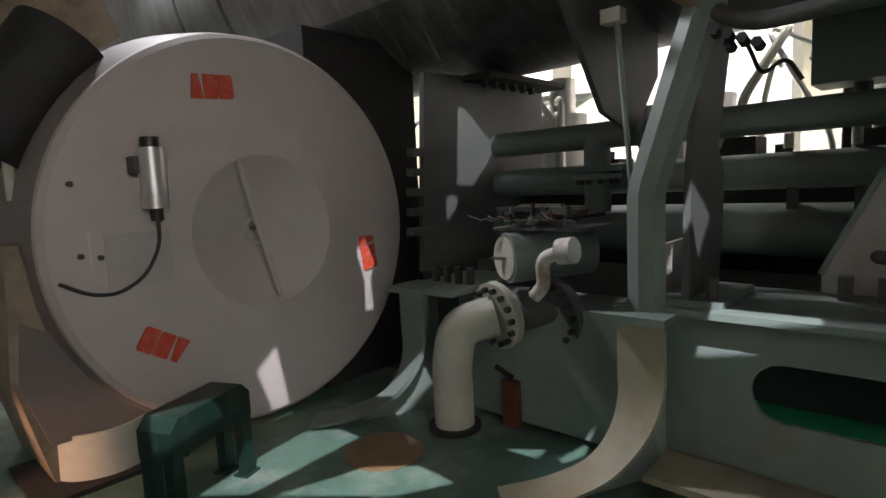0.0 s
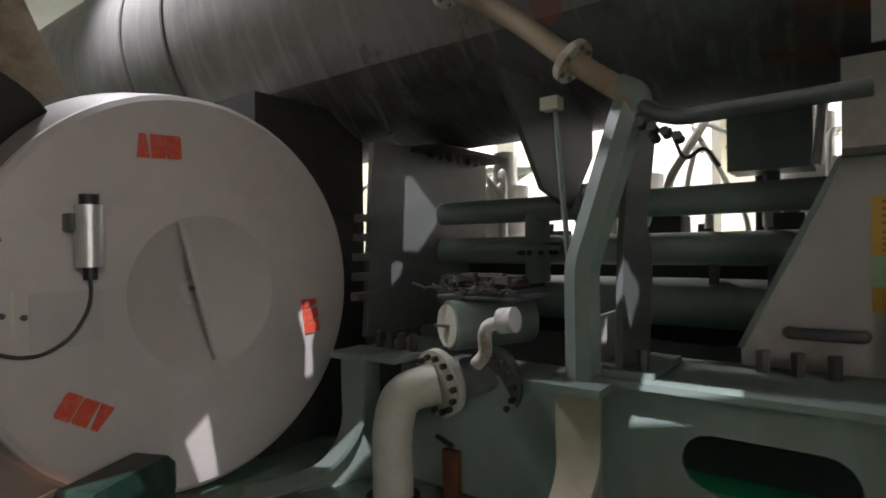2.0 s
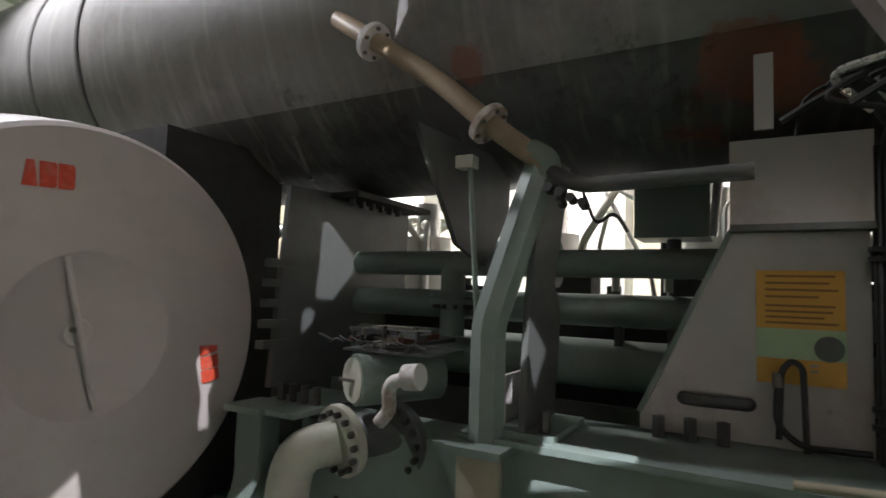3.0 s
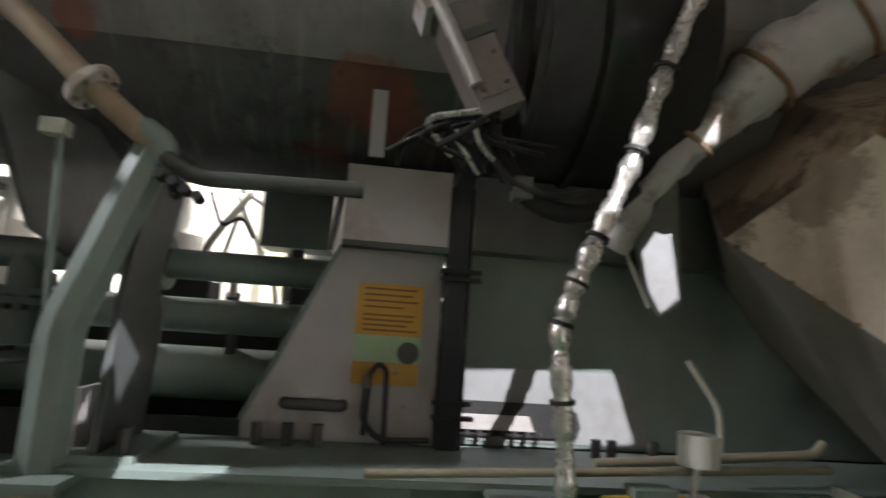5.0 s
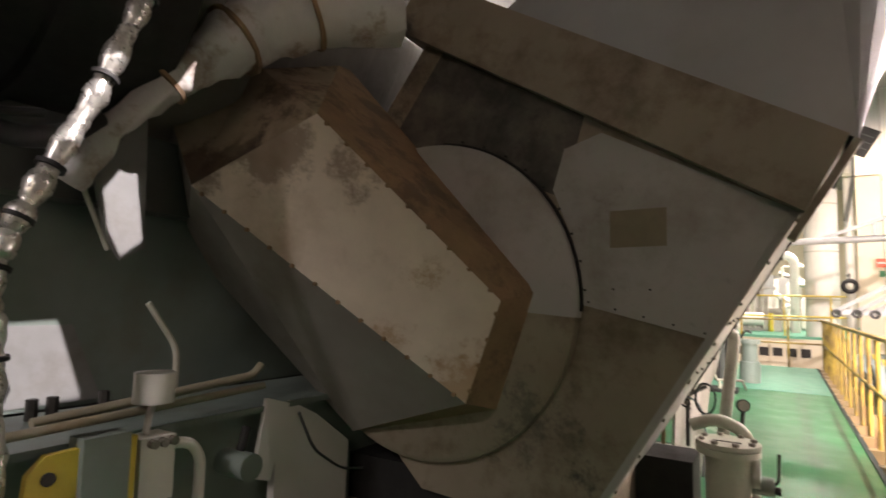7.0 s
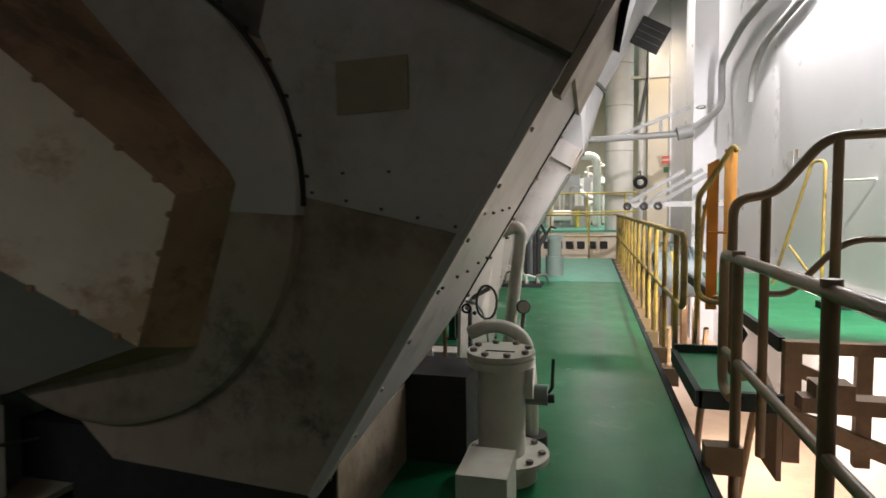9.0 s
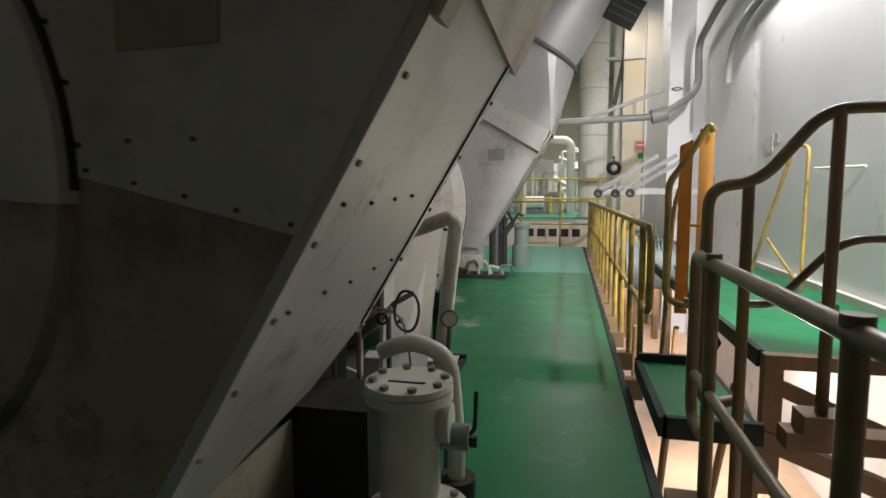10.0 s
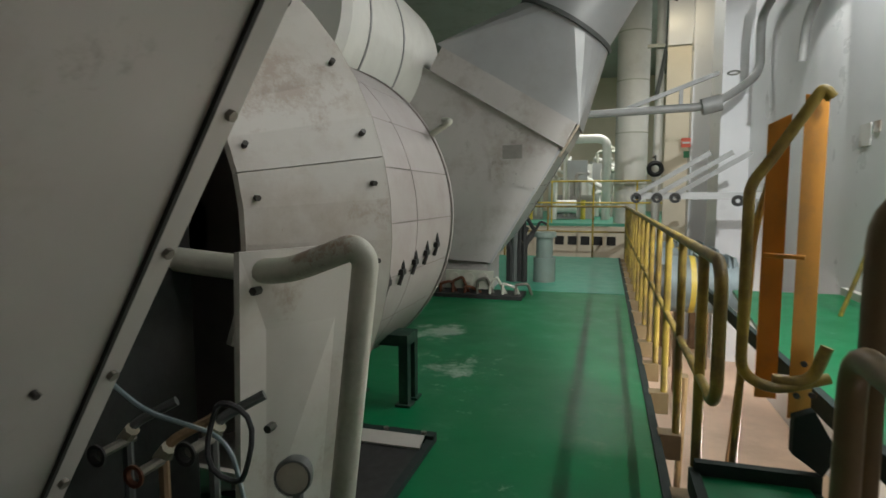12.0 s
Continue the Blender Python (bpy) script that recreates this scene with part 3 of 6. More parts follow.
part("lower_rail", tube([(2.43, 8.54, 0.82), (2.55, 8.54, 0.82), (2.80, 8.52, 1.12), (3.9, 8.52, 1.12)], 0.018, 10, 0.12), RAIL_BROWN, t)
part("post", tube([(2.43, 8.54, -0.1), (2.43, 8.54, 1.36)], 0.026, 10, 0), RAIL_BROWN, t)
po = part("post", tube([(2.75, 8.50, 0.36), (2.75, 8.50, 1.66)], 0.026, 10, 0), RAIL_BROWN, t)
part("foot", box((2.66, 8.43, 0.28), (2.84, 8.57, 0.36), 0.008), BROWN_STEEL, po)
part("beam", box((2.6, 8.44, 0.20), (3.95, 8.56, 0.28), 0.008), BROWN_STEEL, t)

# far side of the steps: yellow rail and orange upright
t = thing("stair_railing", (2.3, 9.75, 0.4), "yellow bent pipe hand rail beside the steps", "railing", "hand rails of the steps")
part("hand_rail", tube([(2.62, 9.76, 0.62), (2.42, 9.74, 0.56), (2.30, 9.74, 0.62), (2.30, 9.74, 1.38), (2.36, 9.74, 1.46), (2.53, 9.73, 1.74), (2.56, 9.73, 1.70)], 0.022, 12, 0.09), RAIL, t)
part("inner_rail", tube([(2.30, 9.80, 0.2), (2.36, 9.90, 1.2), (2.46, 9.92, 1.58)], 0.016, 8, 0.1), RAIL, t)
part("low_hook", tube([(2.42, 9.76, 0.60), (2.55, 9.74, 0.60), (2.60, 9.74, 0.75)], 0.024, 10, 0.08), RAIL, t)
t = thing("orange_upright", (2.5, 9.8, 0.4), "two tall orange painted flat steel uprights with a rail on top", "post")
part("plate", slab([(2.375, 9.82, 0.5), (2.455, 9.82, 0.5), (2.455, 9.82, 1.66), (2.375, 9.82, 1.62)], (0, 0.012, 0)), ORANGE, t)
part("plate", slab([(2.475, 9.74, 0.45), (2.575, 9.80, 0.45), (2.575, 9.80, 1.72), (2.475, 9.74, 1.72)], (0.006, 0.02, 0)), ORANGE, t)
part("pin", tube([(2.37, 9.78, 1.1), (2.50, 9.72, 1.1)], 0.01, 8, 0), ORANGE, t)
part("gusset", slab([(2.49, 9.7, 0.32), (2.60, 9.7, 0.24), (2.65, 9.7, 0.34), (2.56, 9.7, 0.50), (2.49, 9.7, 0.47)], (0, 0.05, 0)), KERB, t, "dark sooty gusset plate")
bolts(t, [(2.50, 9.73, 0.55), (2.56, 9.75, 0.55), (2.52, 9.73, 0.68), (2.40, 9.81, 0.55)], (0, -1, 0), DARKBOLT, 0.012, 0.012)

# narrow yellow frame by the wall
t = thing("wall_ladder_hoop", (3.7, 11.7, 0.39), "pale yellow pipe hoop standing by the white wall", "hand rail")
part("hoop", tube([(3.55, 12.3, 0.39), (3.72, 11.72, 1.74), (3.8, 11.6, 1.74), (3.78, 11.55, 0.39)], 0.017, 10, 0.08), RAIL, t)
part("brace", tube([(3.62, 12.0, 0.85), (3.80, 11.6, 0.42)], 0.014, 8, 0), RAIL, t)
part("stay", tube([(3.78, 11.4, 1.52), (3.99, 11.0, 1.52)], 0.012, 8, 0), CREAM, t)

# ---- exhaust casings of the turbochargers ----
U, V = Vector((0.515, 0, 0.857)), Vector((0.857, 0, -0.515))


def uv(a, b, y):
    return U * a + V * b + Vector((0, y, 0))


def exhaust_casing(y0, near, shift=Vector((0, 0, 0))):
    """The sloping outlet casing; y0: its front face."""
    y1 = y0 + 1.0
    t = thing("exhaust_casing", (0.2, y0, 0.15), "large sloping grey sheet metal exhaust casing of a turbocharger", "exhaust duct", "turbocharger exhaust casings")
    # side sheet with a cut lower corner
    side = [uv(0.46, 0.315, y0), uv(0.74, 0.315, y0 + 0.42), uv(0.86, 0.315, y0 + 0.78), uv(1.12, 0.315, y1), uv(2.26, 0.315, y1), uv(2.26, 0.315, y0)]
    part("side_panel", slab(side, V * -0.03, 0.005), PANEL if near else DUCT, t, "pale grey bolted sheet")
    front = [uv(0.46, 0.285, y0), uv(2.26, 0.285, y0), uv(2.26, -1.9, y0), uv(1.3, -2.0, y0), uv(0.2, -1.2, y0), uv(0.05, -0.5, y0)]
    part("front_panel", slab(front, (0, 0.04, 0), 0.004), PANEL_BROWN if near else PANEL, t, "dull stained lower sheet" if near else "plain grey sheet")
    # upper sheet, laid on the front, ends in a sloping seam
    up = [(0.50, y0 - 0.012, 1.365), (1.085, y0 - 0.012, 1.225), tuple(uv(2.26, 0.285, y0 - 0.012)), tuple(uv(2.22, -0.62, y0 - 0.012)), (0.42, y0 - 0.012, 2.16), (0.36, y0 - 0.012, 1.95), (0.47, y0 - 0.012, 1.68)]
    part("upper_panel", slab(up, (0, 0.012, 0), 0.003), PANEL, t, "grey upper sheet")
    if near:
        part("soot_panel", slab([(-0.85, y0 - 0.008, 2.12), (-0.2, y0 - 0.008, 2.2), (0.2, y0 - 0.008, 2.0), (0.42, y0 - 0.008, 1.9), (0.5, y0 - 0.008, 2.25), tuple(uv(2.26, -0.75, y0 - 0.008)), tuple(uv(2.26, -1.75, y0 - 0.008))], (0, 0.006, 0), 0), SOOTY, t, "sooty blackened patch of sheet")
    bolts(t, [(0.55 + i * 0.13, y0 - 0.014, 1.375 - i * 0.031) for i in range(5)], (0, -1, 0), DARKBOLT, 0.006, 0.006)
    bolts(t, [(0.67 + i * 0.17, y0 - 0.014, 1.44) for i in range(2)], (0, -1, 0), DARKBOLT, 0.006, 0.006)
    back = [uv(1.12, 0.285, y1 - 0.04), uv(2.26, 0.285, y1 - 0.04), uv(2.26, -1.9, y1 - 0.04), uv(1.3, -2.0, y1 - 0.04), uv(0.5, -1.2, y1 - 0.04)]
    part("back_panel", slab(back, (0, 0.04, 0), 0.004), PANEL, t)
    # underside is black to carry the shade beneath the casing
    part("under_panel", slab([uv(0.46, 0.285, y0 + 0.04), uv(0.05, -0.5, y0 + 0.04), uv(0.2, -1.2, y0 + 0.04), uv(0.5, -1.2, y1 - 0.04), uv(0.5, -0.5, y1 - 0.04), uv(1.1, 0.285, y1 - 0.04)], U * 0.02, 0), SOOT_SHADE, t)
    part("label_plate", slab([(0.655, y0 - 0.018, 1.64), (0.915, y0 - 0.018, 1.645), (0.915, y0 - 0.018, 1.825), (0.655, y0 - 0.018, 1.82)], (0, 0.004, 0), 0.001), PATCH if near else GREY_LABEL, t, "brown blank plate")
    # flange band across the outlet
    left = -2.1 if near else -1.75
    band = [uv(2.26, 0.335, y0 - 0.09), uv(2.60, 0.315, y0 - 0.09), uv(2.60, left, y0 - 0.09), uv(2.26, left, y0 - 0.09)]
    part("flange_band", slab(band, (0, 1.18, 0), 0.012), PANEL_BROWN if near else PANEL, t, "wide flange band")
    part("band_end", slab([uv(2.14, 0.335, y0 - 0.07), uv(2.6, 0.335, y0 - 0.07), uv(2.6, 0.335, y0 + 0.05), uv(2.14, 0.335, y0 + 0.01)], V * 0.03, 0.006), PANEL_BROWN, t)
    # transition to the round pipe
    bm = B()
    c = uv(2.6, -0.55, y0 + 0.5)
    corner = [bm.verts.new(c + V * (0.90 if i > 0 else (-1.35 if near else -1.75) + 0.45) + Vector((0, j * 0.56, 0))) for i, j in ((1, 1), (-1, 1), (-1, -1), (1, -1))]
    ring = [bm.verts.new(c + U * 1.05 + V * (math.cos(radians(15 * i)) * 0.66) + Vector((0, math.sin(radians(15 * i)) * 0.62, 0))) for i in range(24)]
    for q in range(4):
        for i in range(6):
            bm.faces.new((corner[q], ring[(q * 6 + i) % 24], ring[(q * 6 + i + 1) % 24]))
        bm.faces.new((corner[q], ring[(q * 6 + 6) % 24], corner[(q + 1) % 4]))
    part("transition", bm, DUCT, t, "grey folded transition piece", smooth=14)
    part("outlet_pipe", add_cyl(B(), c + U * 1.04, c + U * 3.4, 0.64, 40), DUCT, t)
    part("pipe_ring", add_lathe(B(), c + U * 1.02, U, [(0, 0.64), (0, 0.69), (0.05, 0.69), (0.05, 0.64)], 40), STEEL_DARK, t)
    part("edge_strip", slab([uv(1.12, 0.322, y1 - 0.032), uv(1.12, 0.322, y1 + 0.005), uv(2.26, 0.322, y1 + 0.005), uv(2.26, 0.322, y1 - 0.045)], V * -0.006, 0.001), PANEL if near else DUCT, t)
    part("edge_strip", slab([uv(0.48, 0.322, y0 - 0.004), uv(0.54, 0.322, y0 + 0.06), uv(2.26, 0.322, y0 + 0.06), uv(2.26, 0.322, y0 - 0.004)], V * -0.006, 0.001), PANEL_WHITE, t)
    part("seam", slab([uv(1.12, 0.3225, y1 - 0.040), uv(1.14, 0.3225, y1 - 0.033), uv(2.26, 0.3225, y1 - 0.046), uv(2.26, 0.3225, y1 - 0.054)], V * -0.007, 0), SOOT_SHADE, t)
    if not near:
        part("lower_body", box((-1.0, y0 + 0.06, -0.18), (0.45, y0 + 0.9, 0.62), 0.02), PANEL, t, "grey lower body on the deck")
    # bolts on the side sheet
    n = V
    spots = [uv(0.55 + 0.21 * i, 0.324, y0 + 0.03) for i in range(9)] + [uv(1.2 + 0.23 * i, 0.324, y1 - 0.015) for i in range(5)]
    spots += [uv(a, 0.317, y0 + b) for a, b in ((1.70, 0.09), (1.70, 0.28), (1.71, 0.47), (1.72, 0.64), (1.39, 0.11), (1.41, 0.30), (1.41, 0.49), (1.43, 0.68), (1.44, 0.86))]
    bolts(t, spots[:14], n, BOLT, 0.009, 0.007)
    bolts(t, spots[14:], n, DARKBOLT, 0.006, 0.008)
    t.location = t.location + shift
    return t


exhaust_casing(6.98, True)
exhaust_casing(14.70, False, Vector((-0.23, 0, 0.18)))


def gas_inlet(dy):
    """The lagged turbine end: a round disc and a slanting boxed inlet."""
    t = thing("turbine_casing", (-0.4, 6.9 + dy, 0.3), "round lagged turbine casing with a scorched boxed gas inlet", "turbocharger", "turbocharger turbines")
    ax = Vector((-0.40, 6.98 + dy, 1.36))
    part("turbine_disc", add_lathe(B(), ax, (0, -1, 0), [(-0.02, 0.915), (0.05, 0.905), (0.075, 0.865), (0.08, 0.0)], 40, 176, 190), PANEL, t, "grey round upper insulation sheet")
    part("lower_disc", add_lathe(B(), ax, (0, -1, 0), [(-0.02, 0.905), (0.045, 0.895), (0.07, 0.86), (0.075, 0.0)], 40, 5, 172), PANEL_BROWN, t, "stained round lower insulation sheet")
    part("disc_rim", add_lathe(B(), ax + Vector((0, -0.012, 0)), (0, -1, 0), [(0, 0.91), (0, 0.924), (0.012, 0.922), (0.012, 0.905)], 40, 178, 86), SOOT_SHADE, t, "sooty seam")
    bolts(t, [p for p in ring_spots(ax + Vector((0, -0.014, 0)), (0, -1, 0), 0.935, 40, 4.5) if p.x > ax.x + 0.2 and p.z > ax.z], (0, -1, 0), SOOT_SHADE, 0.007, 0.008)
    o = Vector((0, dy, 0))
    A, Bv, C, D = [Vector(p) + o for p in ((-1.18, 5.95, 1.91), (-0.566, 6.184, 2.261), (0.20, 6.70, 1.37), (0.02, 6.70, 0.86))]
    A2, D2 = Vector((-1.75, 6.33, 1.66)) + o, Vector((-0.82, 6.86, 0.58)) + o
    B2, C2 = Vector((-1.12, 6.95, 2.95)) + o, Vector((0.30, 6.94, 1.42)) + o
    E1, E2 = Vector((-1.62, 6.05, 2.45)) + o, Vector((-1.25, 6.35, 2.72)) + o
    D3 = Vector((0.10, 6.95, 0.80)) + o

    def facet(nm, pts, material, label=""):
        cen = sum(pts, Vector()) / len(pts)
        inward = Vector((-0.55, 7.3 + dy, 1.7)) - cen
        nrm = (pts[1] - pts[0]).cross(pts[2] - pts[0]).normalized()
        if nrm.dot(inward) < 0:
            nrm = -nrm
        bm = B()
        add_slab(bm, pts, nrm * 0.02)
        part(nm, bm, material, t, label)

    facet("front_jacket", [A, Bv, C, D], LAGGING, "pale cream insulation sheet")
    # lower facets in dark grey: the shade below the cream box is painted in
    facet("lower_jacket", [A, D, D2], LAG_GREY)
    facet("lower_jacket", [A, D2, A2], LAG_GREY)
    facet("upper_jacket", [Bv, C, C2], STAIN)
    facet("upper_jacket", [Bv, C2, B2], STAIN, "brown scorched insulation")
    facet("end_jacket", [C, D, D3], STAIN)
    facet("end_jacket", [C, D3, C2], STAIN)
    facet("lower_end_jacket", [D, D2, D3], STAIN)
    facet("top_jacket", [A, Bv, E2], SCORCH)
    facet("top_jacket", [A, E2, E1], SCORCH)
    facet("top_jacket", [Bv, B2, E2], SCORCH)
    facet("left_jacket", [A, A2, E1], LAG_GREY)
    for p, q, n in ((A, D, 12), (Bv, C, 9), (C, D, 4)):
        bolts(t, [p + (q - p) * (i + 0.5) / n for i in range(n)], (0.1, -1, 0), STAIN, 0.012, 0.01, "lacing_hook")
    return t


gas_inlet(0.0)


# ---- second silencer along the walkway ----
t = thing("intake_silencer", (-0.35, 10.2, 0.05), "grey cylindrical turbocharger intake silencer with filter panels", "silencer", "turbocharger silencers")
AX = Vector((-0.35, 0, 1.2))
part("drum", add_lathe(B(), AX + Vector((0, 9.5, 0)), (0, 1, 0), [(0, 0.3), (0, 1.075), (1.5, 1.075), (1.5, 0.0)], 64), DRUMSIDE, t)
part("rim", add_lathe(B(), AX + Vector((0, 10.98, 0)), (0, 1, 0), [(0, 1.07), (0.0, 1.102), (0.03, 1.102), (0.04, 1.07)], 64), FILTER, t)
for row in range(2):
    for i in range(24):
        bm = add_lathe(B(), AX + Vector((0, 9.56 + row * 0.71, 0)), (0, 1, 0), [(0, 1.07), (0.0, 1.09), (0.702, 1.09), (0.702, 1.07)], 4, i * 15 + 0.13, 14.74)
        part("filter_panel", bm, FILTER, t)
# conical cover plates between casing and drum
seg = 10
bmj = B()
for i in range(seg - 1):
    a0, a1 = radians(i * 36 - 23), radians(i * 36 + 13)
    def pt(r, y, a):
        return AX + Vector((math.cos(a) * r, y, math.sin(a) * r))
    bm, bm2 = B(), B()
    for k in range(5):
        b0, b1 = a0 + 0.0018 + (a1 - a0 - 0.0036) * k / 5, a0 + 0.0018 + (a1 - a0 - 0.0036) * (k + 1) / 5
        inward = pt(-0.02, 0, (b0 + b1) / 2) - AX
        add_slab(bm, [pt(0.96, 8.88, b0), pt(0.96, 8.88, b1), pt(1.30, 9.34, b1), pt(1.30, 9.34, b0)], inward)
        add_slab(bm2, [pt(1.30, 9.345, b0), pt(1.30, 9.345, b1), pt(1.10, 9.62, b1), pt(1.10, 9.62, b0)], inward)
    for joined in (bm, bm2):
        bmesh.ops.remove_doubles(joined, verts=joined.verts, dist=0.0002)
    part("cover_plate", bm, PANEL_WHITE, t, "off-white bolted cover plate")
    part("cover_strip", bm2, PANEL_WHITE, t)
    mid = (a0 + a1) / 2
    for fr, rr, yy in ((-0.8, 0.985, 8.92), (0.0, 0.985, 8.92), (0.8, 0.985, 8.92), (-0.85, 1.26, 9.28), (0.0, 1.26, 9.28), (0.85, 1.26, 9.28)):
        a = mid + fr * radians(16)
        p = pt(rr * 1.0, yy, a)
        part("bolt", add_bolt(B(), p, pt(0.85, -0.5, mid) - AX, 0.011, 0.02), DARKBOLT, t)
for i in range(5):
    a = radians(-16 + i * 1.8)
    p = AX + Vector((math.cos(a) * 1.09, 9.88 + i * 0.19, math.sin(a) * 1.09))
    part("clamp", tube([p + Vector((0.0, 0.03, 0.07)), p + Vector((0.022, 0.0, 0.01)), p + Vector((0.0, -0.02, -0.07))], 0.011, 6, 0.03), SOOT_SHADE, t)
    part("clamp_plate", box((p.x - 0.01, p.y - 0.025, p.z - 0.015), (p.x + 0.025, p.y + 0.03, p.z + 0.015), 0.004), SOOT_SHADE, t)
part("handle", tube([AX + Vector((0.98, 10.9, 0.55)), AX + Vector((1.12, 10.85, 0.62)), AX + Vector((1.02, 11.05, 0.66))], 0.022, 8, 0.04), CREAM, t)
t = thing("white_vessel", (-1.75, 13.9, 0), "large white lagged cylindrical vessel behind the silencer", "vessel")
part("shell", add_lathe(B(), (-1.75, 12.4, 3.25), (0, 1, 0), [(0, 0.0), (0, 1.0), (0.08, 1.08), (3.0, 1.08), (3.0, 0.0)], 48), WHITE_PIPE, t)
for yy in (12.9, 13.9):
    part("band", add_lathe(B(), (-1.75, yy, 3.25), (0, 1, 0), [(0, 1.08), (0, 1.09), (0.03, 1.09), (0.03, 1.08)], 48), STRUT, t)
for yy in (12.8, 14.6):
    part("leg", box((-2.0, yy, 0.0), (-1.5, yy + 0.3, 2.25), 0.02), STEEL_DARK, t)
# vertical white plate and the pipe in front of it
t = thing("white_side_plate", (0.6, 9.1, 0), "off-white vertical sheet beside the silencer", "panel")
part("sheet", slab([(0.66, 8.72, 0.0), (0.79, 9.15, 0.0), (0.92, 9.15, 1.17), (0.70, 8.72, 1.17)], (-0.02, 0, 0)), PANEL_WHITE, t)
bolts(t, [(0.735, 8.76, 1.05), (0.77, 8.76, 0.62)], (0, -1, 0), DARKBOLT, 0.014, 0.03)
t = thing("bent_pipe", (0.98, 8.8, 0), "cream painted bent pipe with flaking paint", "pipe")
part("pipe", tube([(0.15, 8.8, 1.15), (0.80, 8.8, 1.10), (1.04, 8.8, 1.19), (1.07, 8.82, 1.15), (0.93, 8.82, 0.0)], 0.041, 14, 0.09), FLAKED, t)
# black blocks stand in for the deep shade under the casing
t = thing("casing_shade_block", (0, 8.3, 0), "black block carrying the shade under the turbocharger", "support")
part("block", box((-1.0, 7.98, 0), (0.40, 8.86, 1.7), 0.02), SOOT_SHADE, t)
part("rib", box((0.40, 8.30, 0), (0.43, 8.36, 1.0), 0.004), SOOT_SHADE, t)
t = thing("casing_shade_block", (0, 7.5, 0), "black shade block faced with a stained tan sheet", "support")
part("step_block", box((0.40, 7.86, 0), (0.90, 8.22, 0.46), 0.01), SOOT_SHADE, t)
part("block", box((-1.0, 7.06, 0), (0.57, 7.83, 0.39), 0.01), SOOT_SHADE, t)
part("face_sheet", slab([(0.572, 7.04, 0.0), (0.572, 7.85, 0.0), (0.572, 7.85, 0.41), (0.572, 7.04, 0.37)], (0.008, 0, 0), 0.002), PANEL_BROWN, t, "stained tan sheet")

# green stand under the silencer
def stand(base, sx, sy, h, group=""):
    t = thing("steel_stand", base, "dark green painted steel stand on the deck", "stand", "green stands")
    x, y, z = base
    part("top", box((x - sx, y - sy, h - 0.07), (x + sx, y + sy, h), 0.01), GREEN_BENCH, t)
    for i in (-1, 1):
        for j in (-1, 1):
            lg = part("leg", box((x + i * (sx - 0.03) - 0.03, y + j * (sy - 0.03) - 0.03, 0.0), (x + i * (sx - 0.03) + 0.03, y + j * (sy - 0.03) + 0.03, h - 0.06), 0.005), GREEN_BENCH, t)
            part("foot", box((x + i * (sx - 0.03) - 0.05, y + j * (sy - 0.03) - 0.05, 0.0), (x + i * (sx - 0.03) + 0.05, y + j * (sy - 0.03) + 0.05, 0.015), 0.003), GREEN_BENCH, lg)
    return t


stand((0.36, 10.62, 0), 0.22, 0.1, 0.46)

# deck pit with bolted frame
t = thing("deck_pit_frame", (0.5, 9.8, 0), "deck pit drawn as a black sheet inside a bolted frame", "hatch")
# no hole is cut: a black sheet gives the pit its darkness
part("pit_dark_sheet", box((0.1, 9.30, 0.001), (0.88, 10.04, 0.006), 0), SOOT_SHADE, t)
part("frame", box((0.1, 10.04, 0.0), (0.9, 10.10, 0.05), 0.006), KERB, t)
part("frame", box((0.86, 9.30, 0.0), (0.90, 10.04, 0.03), 0.006), KERB, t)
part("plate", slab([(0.1, 9.95, 0.01), (0.85, 9.95, 0.01), (0.85, 10.04, 0.04), (0.1, 10.04, 0.04)], (0, 0, 0.01), 0), PANEL_WHITE, t)
bolts(t, [(0.45, 10.06, 0.05), (0.62, 10.06, 0.05), (0.84, 10.06, 0.05)], (0, 0, 1), BOLT, 0.016, 0.015)

# flanged cream stub pipe with valve beside the walkway
t = thing("flanged_stub", (1.1, 7.8, 0), "cream painted flanged standpipe with a bolted blank cover", "pipe")
part("pipe", add_cyl(B(), (1.09, 7.8, 0.12), (1.09, 7.8, 0.56), 0.115, 28), CREAM, t)
part("flange", bevel(add_cyl(B(), (1.09, 7.8, 0.56), (1.09, 7.8, 0.595), 0.165, 32), 0.006), CREAM, t)
part("cover", bevel(add_cyl(B(), (1.09, 7.8, 0.6), (1.09, 7.8, 0.625), 0.165, 32), 0.006), CREAM, t)
part("seam", box((1.02, 7.765, 0.625), (1.16, 7.775, 0.629), 0), SOOT_SHADE, t)
bolts(t, ring_spots((1.09, 7.8, 0.625), (0, 0, 1), 0.135, 8, 20), (0, 0, 1), BOLT, 0.017, 0.016)
part("base_flange", bevel(add_cyl(B(), (1.12, 7.8, 0.10), (1.12, 7.8, 0.125), 0.2, 32), 0.006), CREAM, t)
bolts(t, ring_spots((1.12, 7.8, 0.125), (0, 0, 1), 0.165, 8), (0, 0, 1), BOLT, 0.017, 0.016)
part("foot_pipe", add_cyl(B(), (1.12, 7.8, 0), (1.12, 7.8, 0.1), 0.14, 24), CREAM, t)
part("pedestal", box((0.98, 7.28, 0), (1.19, 7.56, 0.24), 0.012), CREAM, t)
v = thing("ball_valve", (1.25, 7.83, 0.4), "small dark valve with a lever handle on the standpipe", "valve")
part("body", add_cyl(B(), (1.19, 7.85, 0.40), (1.31, 7.85, 0.40), 0.05, 16), STEEL, v)
